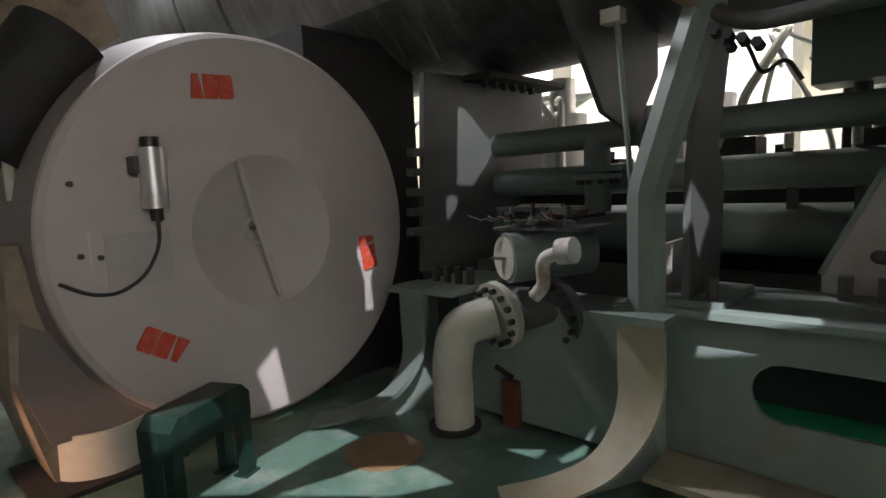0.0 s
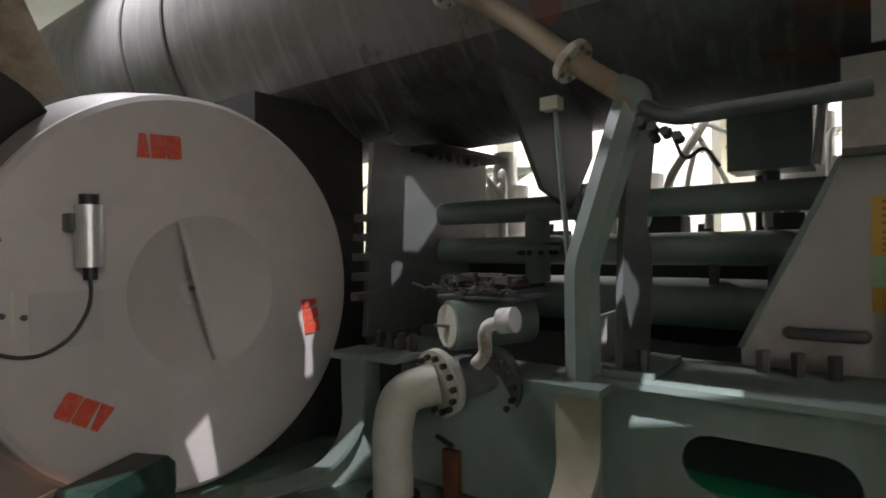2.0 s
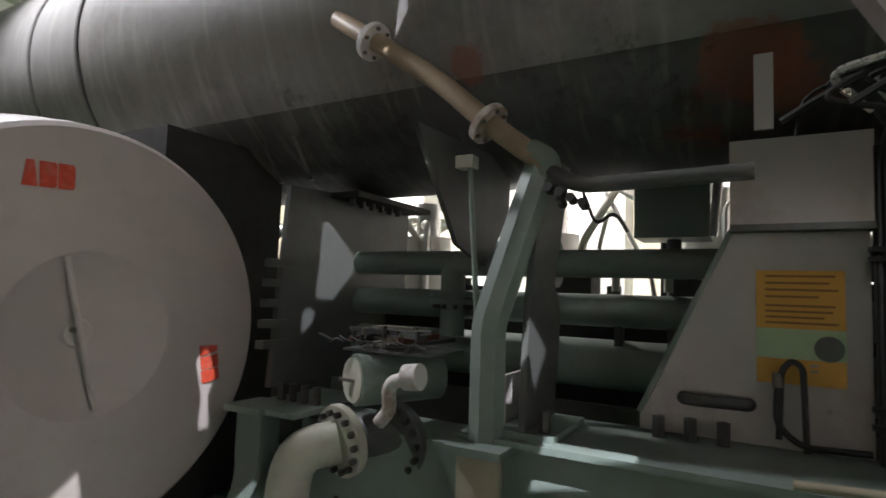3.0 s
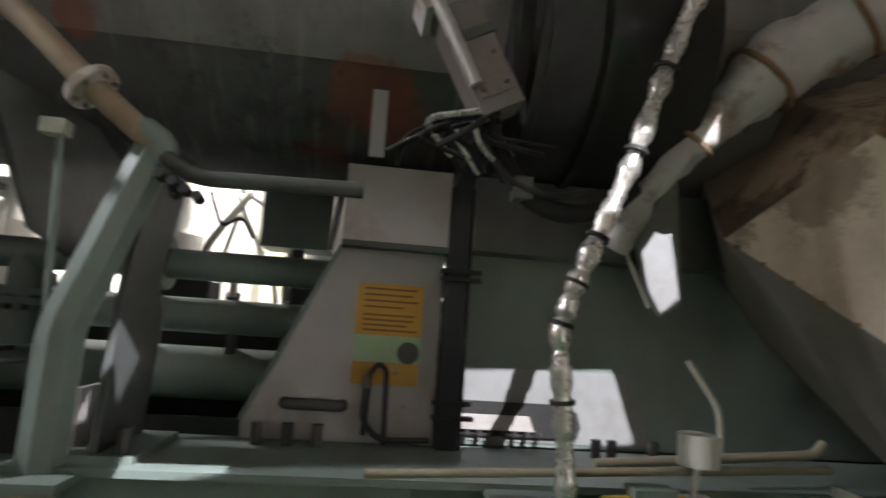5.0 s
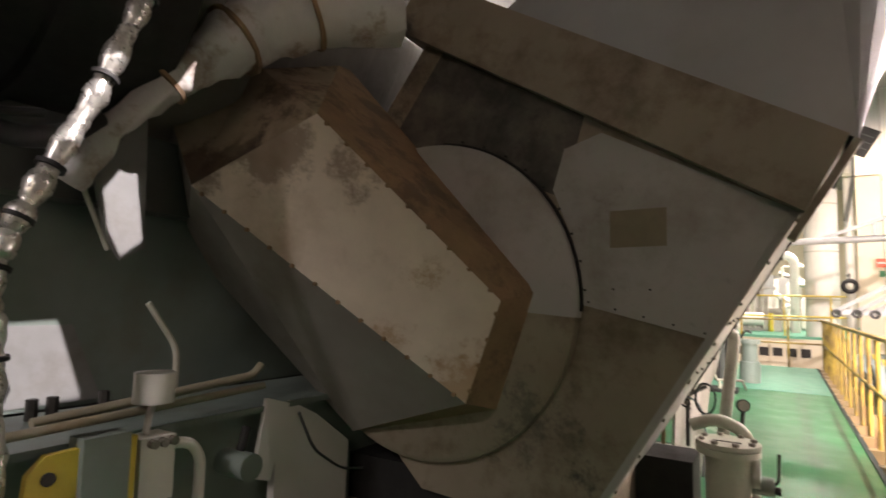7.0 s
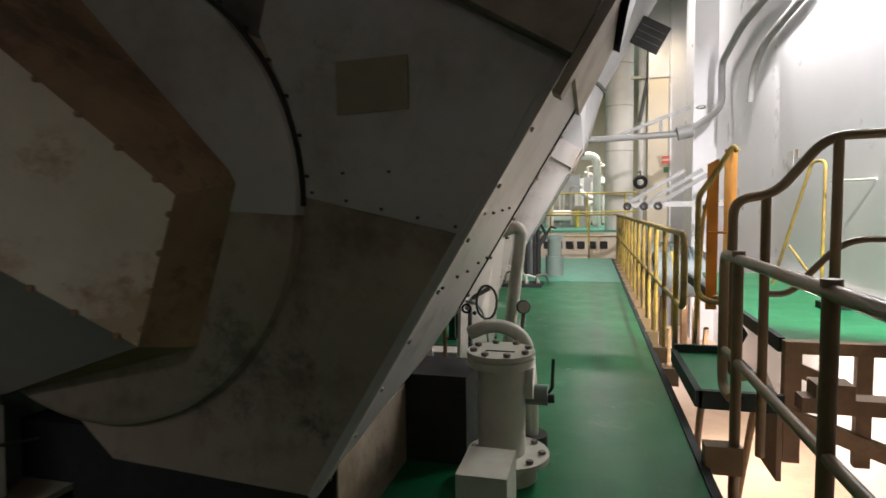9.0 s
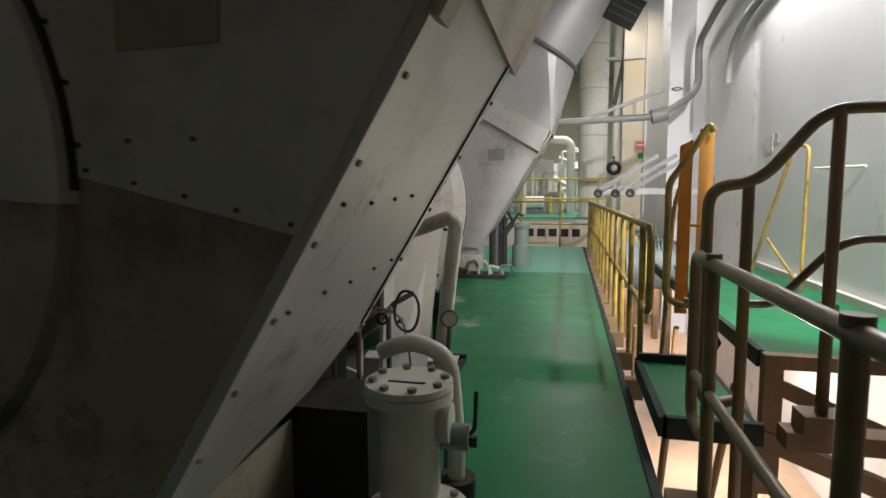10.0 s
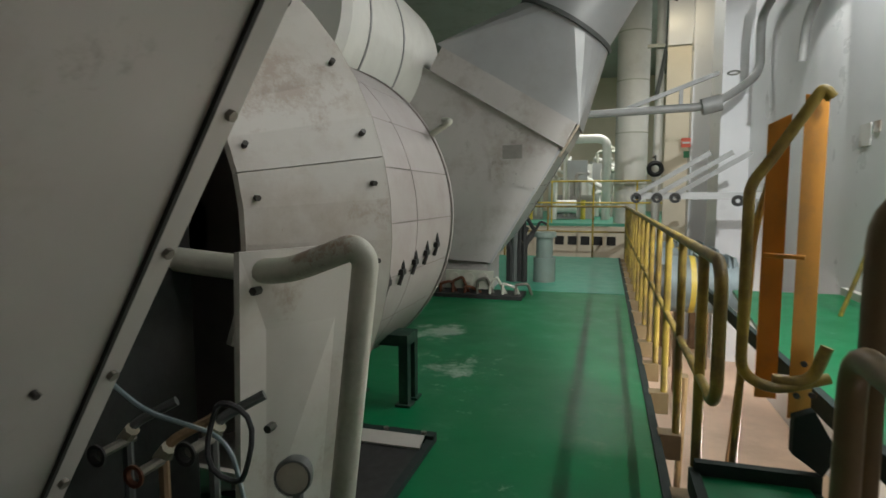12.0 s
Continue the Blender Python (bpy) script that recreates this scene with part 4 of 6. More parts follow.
part("union", add_cyl(B(), (1.205, 7.83, 0.46), (1.245, 7.83, 0.46), 0.075, 20), CREAM, v)
part("lever", tube([(1.29, 7.85, 0.40), (1.33, 7.85, 0.43), (1.335, 7.85, 0.58)], 0.008, 8, 0.02), SOOT_SHADE, v)
part("nut", add_cyl(B(), (1.30, 7.85, 0.385), (1.34, 7.85, 0.385), 0.022, 6), SOOT_SHADE, v)
t = thing("cooling_pipe", (1.15, 8.2, 0), "thick cream bent pipe dropping to the deck", "pipe")
part("pipe", tube([(0.86, 8.15, 0.62), (1.00, 8.15, 0.68), (1.17, 8.15, 0.62), (1.20, 8.15, 0.3), (1.20, 8.15, 0.0)], 0.038, 14, 0.14), CREAM, t)
part("sleeve", add_cyl(B(), (1.20, 8.15, 0.0), (1.20, 8.15, 0.08), 0.085, 20), SOOT_SHADE, t)
t = thing("pressure_gauge", (1.2, 8.2, 0.6), "round pressure gauge with a worn pale face", "gauge")
part("case", add_lathe(B(), (1.145, 8.27, 0.755), (0.35, -1, 0.1), [(-0.03, 0.0), (-0.03, 0.036), (0.0, 0.041), (0.012, 0.038), (0.012, 0.033)], 24), STEEL_DARK, t)
part("face", add_lathe(B(), (1.145, 8.27, 0.755), (0.35, -1, 0.1), [(0.004, 0.035), (0.004, 0.0)], 24), GLASS_FACE, t)
part("stem", tube([(1.145, 8.29, 0.755), (1.13, 8.30, 0.55), (1.12, 8.30, 0.0)], 0.012, 8, 0), STEEL_DARK, t)
for k, (px, py, pz) in enumerate(((0.49, 8.45, 0.66), (0.64, 8.42, 0.64), (0.80, 8.42, 0.72))):
    t = thing("small_valve", (px, py, pz - 0.2), "small grimy valve with a round hand wheel", "valve", "small valves")
    part("wheel", add_lathe(B(), (px, py - 0.06, pz), (0, -1, 0), [(0, 0.018), (0.006, 0.030), (0.012, 0.030), (0.012, 0.02), (0.0, 0.018)], 20), RUST if k == 1 else SOOT_SHADE, t)
    part("stem", tube([(px, py - 0.055, pz), (px, py + 0.05, pz)], 0.014, 8, 0), BOLT, t)
    part("pipe", tube([(px + 0.11, py + 0.10, pz + 0.10), (px + 0.02, py + 0.05, pz + 0.05), (px, py + 0.03, pz + 0.02), (px, py + 0.03, pz - 0.30)], 0.014, 8, 0.05), STAIN if k == 1 else STEEL_DARK, t)
    part("tee", tube([(px - 0.012, py + 0.03, pz + 0.0), (px + 0.02, py + 0.03, pz + 0.035)], 0.021, 8, 0), BEIGE_FOOT, t)
t = thing("black_cable", (1.0, 8.3, 0.6), "coiled black cable hanging by the small valves", "cable")
coil = [(0.92 + 0.06 * math.cos(a), 8.36 + 0.01 * math.sin(3 * a), 0.76 + 0.10 * math.sin(a)) for a in [i * 0.35 for i in range(38)]]
part("coil", add_tube(B(), coil, 0.007, 6, 0), BLACK, t)
part("lead", tube([(0.40, 8.42, 0.92), (0.52, 8.42, 0.84), (0.62, 8.42, 0.78), (0.87, 8.42, 0.74), (0.91, 8.42, 0.59), (0.93, 8.44, 0.3)], 0.006, 6, 0.08), MOTOR, t, "blue green cable")

# ---- first silencer with its round cover ----
t = thing("intake_silencer", (-0.2, 0.6, 0.05), "big round grey-brown turbocharger intake silencer with red marks", "silencer", "turbocharger silencers")
SC = Vector((-0.245, 1.15, 1.16))
Yp = Vector((0, 1, 0))
part("cover", add_lathe(B(), SC, (0, 1, 0), [(-0.05, 1.105), (-0.01, 1.10), (0.02, 1.07), (0.035, 1.0), (0.05, 0.47), (0.045, 0.435), (0.03, 0.415), (-0.13, 0.07), (-0.135, 0.0)], 96), COVER, t, "round grey cover with a dished middle", smooth=25)
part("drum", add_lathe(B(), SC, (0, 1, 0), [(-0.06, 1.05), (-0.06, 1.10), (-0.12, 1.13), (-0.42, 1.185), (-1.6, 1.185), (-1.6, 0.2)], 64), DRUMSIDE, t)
part("hub", add_lathe(B(), SC + Vector((-0.02, -0.13, 0)), (0, 1, 0), [(0, 0.085), (0.02, 0.07), (0.022, 0.0)], 40), COVER, t)
part("rod", tube([(-0.09, 1.215, 1.56), (-0.28, 1.215, 0.78)], 0.016, 8, 0), COVER, t, "thin bar across the dish")
part("stud", add_bolt(B(), (-0.22, 1.07, 1.18), Yp, 0.016, 0.02), BOLT, t)
for px, pz in ((0.71, 1.46), (0.70, 1.13), (0.62, 1.115)):
    part("stud", add_bolt(B(), (px, 1.185, pz), Yp, 0.014, 0.014, 10), DARKBOLT, t)
part("faded_plate", box((0.30, 1.195, 0.96), (0.60, 1.201, 1.22), 0.001), DUST, t, "faded rectangular plate")
part("scratch", box((0.655, 1.186, 1.03), (0.665, 1.19, 1.24), 0), CREAM, t)


def red_mark(cx, cz, turn):
    """Three red blocks in a row on the cover."""
    m = Matrix.Translation((SC.x + cx, 0, SC.z + cz)) @ Matrix.Rotation(radians(turn), 4, "Y") @ Matrix.Diagonal((0.8, 1, 0.9, 1))
    yy = 1.195
    blocks = [[(0.15, -0.07), (0.065, -0.07), (0.085, 0.07), (0.125, 0.07)], [(0.055, -0.07), (-0.03, -0.07), (-0.042, -0.055), (-0.042, 0.055), (-0.03, 0.07), (0.055, 0.07)]]
    blocks.append([(x - 0.105, z) for x, z in blocks[1]])
    mk = part("red_mark", slab([m @ Vector((x, yy, z)) for x, z in blocks[0]], (0, 0.006, 0), 0.001), RED, t, "faded red painted block mark")
    for b in blocks[1:]:
        part("block", slab([m @ Vector((x, yy, z)) for x, z in b], (0, 0.006, 0), 0.001), RED, mk)


for cx, cz, turn in ((0.255, 0.79, 3), (0.635, -0.52, 148), (-0.735, -0.21, -82)):
    red_mark(cx, cz, turn)
# sensor can on the cover
t = thing("sensor_can", (0.36, 1.25, 1.4), "aluminium cylinder sensor with a black cap on the cover", "sensor")
part("body", bevel(add_cyl(B(), (0.38, 1.27, 1.33), (0.38, 1.27, 1.62), 0.062, 28), 0.008), ALU, t)
part("cap", bevel(add_cyl(B(), (0.38, 1.27, 1.62), (0.38, 1.27, 1.67), 0.042, 12), 0.006), BLACK, t)
part("bracket", box((0.43, 1.19, 1.50), (0.465, 1.28, 1.58), 0.004), STEEL_DARK, t)
part("gland", add_cyl(B(), (0.38, 1.27, 1.27), (0.38, 1.27, 1.33), 0.03, 12), BLACK, t)
t = thing("sensor_cable", (0.4, 1.22, 1.0), "black cable hanging in a loop from the sensor", "cable")
part("lead", tube([(0.38, 1.27, 1.30), (0.37, 1.25, 1.15), (0.45, 1.23, 1.0), (0.57, 1.22, 0.935), (0.69, 1.215, 0.95), (0.80, 1.20, 1.02)], 0.009, 8, 0.14), BLACK, t)

# lower flank and lit socket under the silencer
t = thing("silencer_base", (0.75, 1.0, 0), "brown stained base sheet with a curved cut-out under the silencer", "support")
part("flank", slab([(0.95, 1.05, 1.2), (0.99, 1.02, 0.6), (0.86, 0.95, 0.02), (0.80, 0.95, 0.02), (0.80, 0.98, 0.6), (0.9, 1.05, 1.2)], (0, -0.8, 0)), PANEL_BROWN, t)
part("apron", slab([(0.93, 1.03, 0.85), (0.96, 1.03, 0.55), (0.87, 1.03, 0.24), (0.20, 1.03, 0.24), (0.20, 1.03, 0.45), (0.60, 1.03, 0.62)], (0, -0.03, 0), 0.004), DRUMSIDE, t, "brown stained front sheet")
part("socket", add_lathe(B(), (0.62, 0.86, 0.0), (0, 0, 1), [(0.02, 0.24), (0.26, 0.24), (0.26, 0.225), (0.02, 0.225)], 32), CREAM, t, "cream round socket")
part("foot", box((0.30, 0.55, 0.0), (0.98, 1.15, 0.03), 0.008), SOOT_SHADE, t)
t = thing("top_plates", (0.3, 0.9, 2.2), "brown sheet metal hood over the silencer", "guard")
part("hood", slab([(1.05, 0.4, 1.7), (0.15, 0.4, 2.35), (0.6, 0.4, 3.4), (1.7, 0.4, 3.0)], (0, -0.6, 0)), PANEL_BROWN, t)
part("drum", add_cyl(B(), (0.95, 0.75, 1.62), (0.55, 0.75, 2.2), 0.22, 24), SOOT_SHADE, t)
t = thing("white_upright_pipe", (0.87, 0.9, 1.64), "thin white upright pipe with a clamp", "pipe")
part("pipe", tube([(0.87, 0.9, 1.40), (0.87, 0.9, 3.6)], 0.022, 10, 0), CREAM, t)
part("clamp", box((0.84, 0.87, 1.84), (0.90, 0.93, 1.88), 0.004), BOLT, t)

# low green stand in front of it
t = thing("steel_stand", (0.42, 1.62, 0), "dark green chamfered steel stand on the deck", "stand", "green stands")
M = Matrix.Translation((0.43, 1.62, 0)) @ Matrix.Rotation(radians(24), 4, "Z")
part("top", slab([M @ Vector(p) for p in ((-0.25, -0.09, 0.30), (-0.25, -0.09, 0.42), (-0.20, -0.09, 0.47), (0.20, -0.09, 0.47), (0.25, -0.09, 0.42), (0.25, -0.09, 0.30))], M.to_3x3() @ Vector((0, 0.18, 0)), 0.008), GREEN_BENCH, t)
for i in (-1, 1):
    for j in (-1, 1):
        lg = part("leg", box((i * 0.22 - 0.03, j * 0.06 - 0.025, 0), (i * 0.22 + 0.03, j * 0.06 + 0.025, 0.31), 0.004, M), GREEN_BENCH, t)
        part("foot", box((i * 0.22 - 0.05, j * 0.06 - 0.04, 0), (i * 0.22 + 0.05, j * 0.06 + 0.04, 0.014), 0.003, M), GREEN_BENCH, lg)

# ---- engine side beams ----
def beam_plate(y0, y1, x, z0, z1, holes, name="beam"):
    """A girder web cut into pieces round its oval holes, with flanges."""
    bm = B()
    edge = y0
    for h0, h1, hz0, hz1 in holes:
        r = (hz1 - hz0) / 2
        oval = []
        for i in range(9):
            a = radians(90 + 180 * i / 8)
            oval.append((h0 + r + math.cos(a) * r, (hz0 + hz1) / 2 + math.sin(a) * r))
        for i in range(9):
            a = radians(-90 + 180 * i / 8)
            oval.append((h1 - r + math.cos(a) * r, (hz0 + hz1) / 2 + math.sin(a) * r))
        mid = (h0 + h1) / 2
        add_slab(bm, [(x, edge, z0), (x, edge, z1), (x, mid, z1), (x, mid, hz1)] + [(x, p, q) for p, q in oval[:9]] + [(x, mid, hz0), (x, mid, z0)], (-0.03, 0, 0))
        end = y1 if (h0, h1, hz0, hz1) == holes[-1] else h1 + 0.2
        add_slab(bm, [(x, mid, z0), (x, mid, hz0)] + [(x, p, q) for p, q in oval[9:]] + [(x, mid, hz1), (x, mid, z1), (x, end, z1), (x, end, z0)], (-0.03, 0, 0))
        edge = end
    bmesh.ops.remove_doubles(bm, verts=bm.verts, dist=0.0005)
    return bm


t = thing("side_girder", (-1.0, 3.0, 0), "grey green engine side girder with oval openings", "girder")
part("web", bevel(beam_plate(3.02, 4.5, -1.0, 0.12, 0.775, [(3.54, 4.16, 0.36, 0.60)]), 0.003), STEEL, t)
part("web", bevel(beam_plate(4.504, 9.4, -1.0, 0.12, 0.775, [(4.9, 5.5, 0.36, 0.60)]), 0.003), STEEL, t)
part("top_flange", box((-1.55, 3.0, 0.775), (-0.90, 9.4, 0.805), 0.006), STEEL, t)
part("bottom_flange", box((-1.25, 3.2, 0.09), (-0.72, 9.4, 0.12), 0.006), BEIGE_FOOT, t, "worn beige lower flange")
part("back_web", box((-2.2, 1.2, 0.0), (-2.15, 9.4, 0.775), 0.006), STEEL_DARK, t)
part("end_web", slab([(-1.0, 1.98, 0.05), (-1.0, 3.02, 0.05), (-1.0, 3.02, 0.72), (-1.0, 1.98, 0.72)], (-0.4, 0, 0)), STEEL, t)


def gusset(y, foot):
    """Column with a curved foot flange."""
    g = thing("curved_bracket", (-0.9, y, 0), "grey green bracket column with a curved beige foot", "bracket", "curved brackets")
    path = [(-0.80, y + 0.02, 0.75), (-0.80, y + 0.02, 0.42), (-0.76, y - 0.02, 0.26), (-0.66, y - 0.10, 0.12), (-0.50, y - 0.24, 0.05), (-0.34, y - 0.40, 0.02)]
    pts = fillet(path, 0.1)
    bm = B()
    lo, hi = [], []
    for p in pts:
        f = min(1.0, max(0.0, (0.5 - p.z) / 0.4))
        w = Vector((0.15, 0.99, 0)).lerp(Vector((0.60, 0.60, 0)), f).normalized() * 0.11
        lo.append((bm.verts.new(p - w), bm.verts.new(p - w + Vector((-0.03, 0, -0.02)))))
        hi.append((bm.verts.new(p + w), bm.verts.new(p + w + Vector((-0.03, 0, -0.02)))))
    for i in range(len(pts) - 1):
        bm.faces.new((lo[i][0], hi[i][0], hi[i + 1][0], lo[i + 1][0]))
        bm.faces.new((lo[i][1], lo[i + 1][1], hi[i + 1][1], hi[i][1]))
        bm.faces.new((lo[i][0], lo[i + 1][0], lo[i + 1][1], lo[i][1]))
        bm.faces.new((hi[i][0], hi[i][1], hi[i + 1][1], hi[i + 1][0]))
    part("foot_flange", bm, foot, g, "worn curved flange")
    part("web", slab([(-0.83, y + 0.03, 0.75), (-0.83, y + 0.03, 0.3), (-0.55, y - 0.2, 0.0), (-1.0, y + 0.03, 0.0), (-1.0, y + 0.03, 0.75)], (0, 0.025, 0)), STEEL, g)
    part("cap", box((-1.02, y - 0.13, 0.75), (-0.76, y + 0.14, 0.785), 0.006), STEEL, g)
    return g


gusset(3.14, BEIGE_FOOT)
gusset(1.75, STEEL)
gusset(4.9, BEIGE_FOOT)

# added black mass that closes the bright gap between silencer and bracket
t = thing("silencer_gap_block", (-1.35, 0.7, 0), "black block that hides the bright hall behind the silencer", "turbocharger")
part("column", box((-1.75, 0.35, 0), (-0.75, 0.95, 2.45), 0.05), SOOT_SHADE, t)
part("duct", add_cyl(B(), (-0.5, 0.6, 1.3), (-1.6, 0.6, 1.3), 0.5, 32), SOOT_SHADE, t)

# bent post with pipe on top
t = thing("bent_post", (-0.95, 3.12, 0.78), "grey green bent box post carrying a pipe", "post")
part("post", tube([(-0.95, 3.13, 0.785), (-0.95, 3.13, 1.30), (-1.02, 3.34, 2.02)], 0.085, 8, 0.06), STEEL, t)
part("knee", tube([(-1.02, 3.34, 1.96), (-0.98, 3.40, 2.04), (-0.98, 3.30, 2.10)], 0.06, 12, 0.06), STEEL, t)
bolts(t, [(-0.95, 3.47, 1.84 + i * 0.0) for i in range(1)] + [(-0.93, 3.42 + i * 0.05, 1.90 - i * 0.025) for i in range(4)], (1, 0, 0.2), SOOT_SHADE, 0.022, 0.05, "stud")
t = thing("tan_pipe", (-0.95, 2.9, 2.1), "tan slanting pipe with white flange rings", "pipe")
part("pipe", tube([(-0.98, 3.38, 2.03), (-0.95, 3.10, 2.245), (-0.95, 2.80, 2.52), (-0.95, 2.40, 2.79), (-1.0, 2.1, 3.0)], 0.052, 14, 0.2), TAN, t)
for p, d in (((-0.95, 3.10, 2.245), (0, -0.72, 0.69)), ((-0.95, 2.40, 2.785), (0, -0.8, 0.6))):
    fl = part("flange", bevel(add_cyl(B(), Vector(p) - Vector(d) * 0.018, Vector(p) + Vector(d) * 0.018, 0.105, 24), 0.004), WRAP, t, "white flange ring")
    bolts(fl, ring_spots(Vector(p) - Vector(d) * 0.018, d, 0.082, 6), -Vector(d), BOLT, 0.012, 0.012)
t = thing("dark_hose", (-0.95, 3.7, 1.9), "dark bent pipe running under the receiver", "pipe")
part("pipe", tube([(-0.98, 3.36, 2.03), (-0.95, 3.52, 1.915), (-0.95, 4.2, 1.93)], 0.034, 12, 0.12), STEEL_DARK, t)
t = thing("hanging_rod", (-0.95, 2.99, 1.6), "thin hanging rod with a clevis head", "rod")
part("rod", tube([(-0.97, 3.0, 2.05), (-0.97, 3.06, 1.30)], 0.014, 8, 0), STEEL, t)
part("clevis", box((-1.0, 2.94, 2.04), (-0.93, 3.03, 2.10), 0.006), CREAM, t)

# elbow pipe on the deck with flanges and valve
t = thing("elbow_pipe", (-0.8, 2.08, 0), "cream painted elbow pipe with a bolted flange standing on the deck", "pipe")
part("pipe", tube([(-0.80, 2.08, 0), (-0.80, 2.08, 0.40), (-0.81, 2.13, 0.60), (-0.96, 2.27, 0.64)], 0.112, 24, 0.2), CREAM, t)
part("sleeve", add_cyl(B(), (-0.80, 2.08, 0), (-0.80, 2.08, 0.03), 0.15, 28), SOOT_SHADE, t)
dd = Vector((-0.95, 0.24, 0.15)).normalized()
for k, c in enumerate((Vector((-0.95, 2.28, 0.64)), Vector((-1.02, 2.60, 0.68)))):
    fl = part("flange", bevel(add_cyl(B(), c, c + dd * 0.045, 0.19, 32), 0.006), CREAM if k == 0 else STEEL_DARK, t)
    bolts(fl, ring_spots(c, dd, 0.155, 14), -dd, DARKBOLT, 0.017, 0.03)
part("body", add_cyl(B(), (-1.06, 2.34, 0.655), (-1.12, 2.64, 0.69), 0.12, 24), STEEL_DARK, t)
t = thing("drain_bracket", (-1.0, 2.25, 0), "small brown drain funnel bracket", "bracket")
part("box", box((-1.04, 2.30, 0.02), (-0.96, 2.40, 0.28), 0.006), RUST, t)
part("tap", tube([(-0.98, 2.25, 0.34), (-0.98, 2.36, 0.30)], 0.014, 8, 0), SOOT_SHADE, t)

t = thing("motor_pump", (-1.0, 2.5, 0.85), "grimy grey cylindrical pump under a clutter of bars and clamps", "pump")
part("barrel", bevel(add_cyl(B(), (-0.74, 2.30, 0.96), (-1.22, 2.62, 0.98), 0.165, 32), 0.01), STEEL, t)
part("end_cap", bevel(add_cyl(B(), (-0.72, 2.29, 0.96), (-0.75, 2.305, 0.96), 0.14, 32), 0.006), CREAM, t)
part("handle", box((-0.725, 2.20, 0.95), (-0.70, 2.36, 0.97), 0.003), BOLT, t)
random.seed(5)
part("deck_plate", box((-1.22, 2.18, 1.14), (-0.76, 2.82, 1.155), 0.003), STEEL_DARK, t)
for i in range(11):
    x, y, z = random.uniform(-1.2, -0.76), random.uniform(2.12, 2.35), random.uniform(1.155, 1.26)
    w = random.uniform(0.012, 0.035)
    part("bar", box((x - w, y, z), (x + w, y + random.uniform(0.25, 0.55), z + random.uniform(0.012, 0.03)), 0.003, Matrix.Translation((x, y, z)) @ Matrix.Rotation(random.uniform(-0.25, 0.25), 4, "Z") @ Matrix.Translation((-x, -y, -z))), (STEEL_DARK, RUST, CREAM, SOOT_SHADE, BOLT)[i % 5], t)
for i in range(5):
    y = 2.22 + i * 0.12 + random.uniform(-0.03, 0.03)
    part("clamp", box((-1.25, y, 1.20), (-0.74, y + 0.02, 1.225 + 0.02 * (i % 2)), 0.003), (RUST, SOOT_SHADE, CREAM)[i % 3], t)
    part("knob", add_cyl(B(), (-0.78, y + 0.01, 1.22), (-0.78, y + 0.01, 1.27 + 0.02 * (i % 3)), 0.016, 8), (DARKBOLT, BOLT)[i % 2], t)
for i in range(9):
    yy = 2.15 + i * 0.085
    part("wire", tube([(-0.70, yy, 1.2), (-0.68 + random.uniform(-.03, .03), yy - 0.07, 1.22), (-0.72, yy - 0.14, 1.2 + random.uniform(-0.04, 0.04))], 0.006, 6, 0.03), SOOT_SHADE, t)
t.location = t.location + Vector((-0.16, 0.04, 0.03))
t.scale = (0.82, 0.82, 0.82)
t = thing("white_elbow", (-0.85, 2.75, 0.9), "white small elbow pipe with a flange", "pipe")
part("pipe", tube([(-0.86, 2.60, 0.80), (-0.86, 2.66, 0.86), (-0.84, 2.66, 1.0), (-0.84, 2.80, 1.04)], 0.034, 14, 0.06), WRAP, t)
part("flange", add_cyl(B(), (-0.84, 2.76, 1.035), (-0.84, 2.84, 1.045), 0.062, 20), WRAP, t)
t = thing("stud_row", (-1.2, 1.5, 0.72), "grey flange plate with a row of dark studs", "flange")
part("plate", box((-1.5, 1.66, 0.752), (-0.8, 2.10, 0.78), 0.006), STEEL, t)
bolts(t, [(-1.05, 1.76 + i * 0.09, 0.78) for i in range(4)], (0, 0, 1), DARKBOLT, 0.024, 0.1, "stud")

# dark transverse plates that carry the receiver
t = thing("receiver_bracket", (-1.9, 1.5, 0.8), "dark grey transverse bracket plate under the receiver", "bracket", "receiver brackets")
part("plate", slab([(-1.20, 1.5, 0.80), (-1.30, 1.5, 2.12), (-2.75, 1.5, 2.2), (-2.70, 1.5, 0.80)], (0, -0.04, 0)), STEEL_DARK, t)
for i in range(5):
    part("rib", box((-1.30 - 0.01 * i, 1.46, 1.05 + i * 0.13), (-1.10 - 0.01 * i, 1.53, 1.10 + i * 0.13), 0.012), STEEL_DARK, t)
part("foot_plate", box((-2.7, 1.42, 2.10), (-1.7, 1.75, 2.14), 0.006), SOOT_SHADE, t)
bolts(t, [(-1.8 - 0.12 * i, 1.62, 2.10) for i in range(6)], (0, 0, -1), DARKBOLT, 0.025, 0.05)
t = thing("receiver_bracket", (-1.2, 3.3, 0.81), "dark grey transverse bracket plate behind the bent post", "bracket", "receiver brackets")
part("plate", slab([(-0.98, 3.30, 0.81), (-1.40, 3.30, 0.81), (-1.48, 3.30, 1.35), (-1.38, 3.30, 1.50), (-1.62, 3.30, 2.15), (-1.20, 3.30, 2.15), (-1.02, 3.30, 1.4)], (0, -0.03, 0)), STEEL_DARK, t)
part("base", box((-1.45, 3.16, 0.805), (-0.96, 3.44, 0.835), 0.006), STEEL, t)
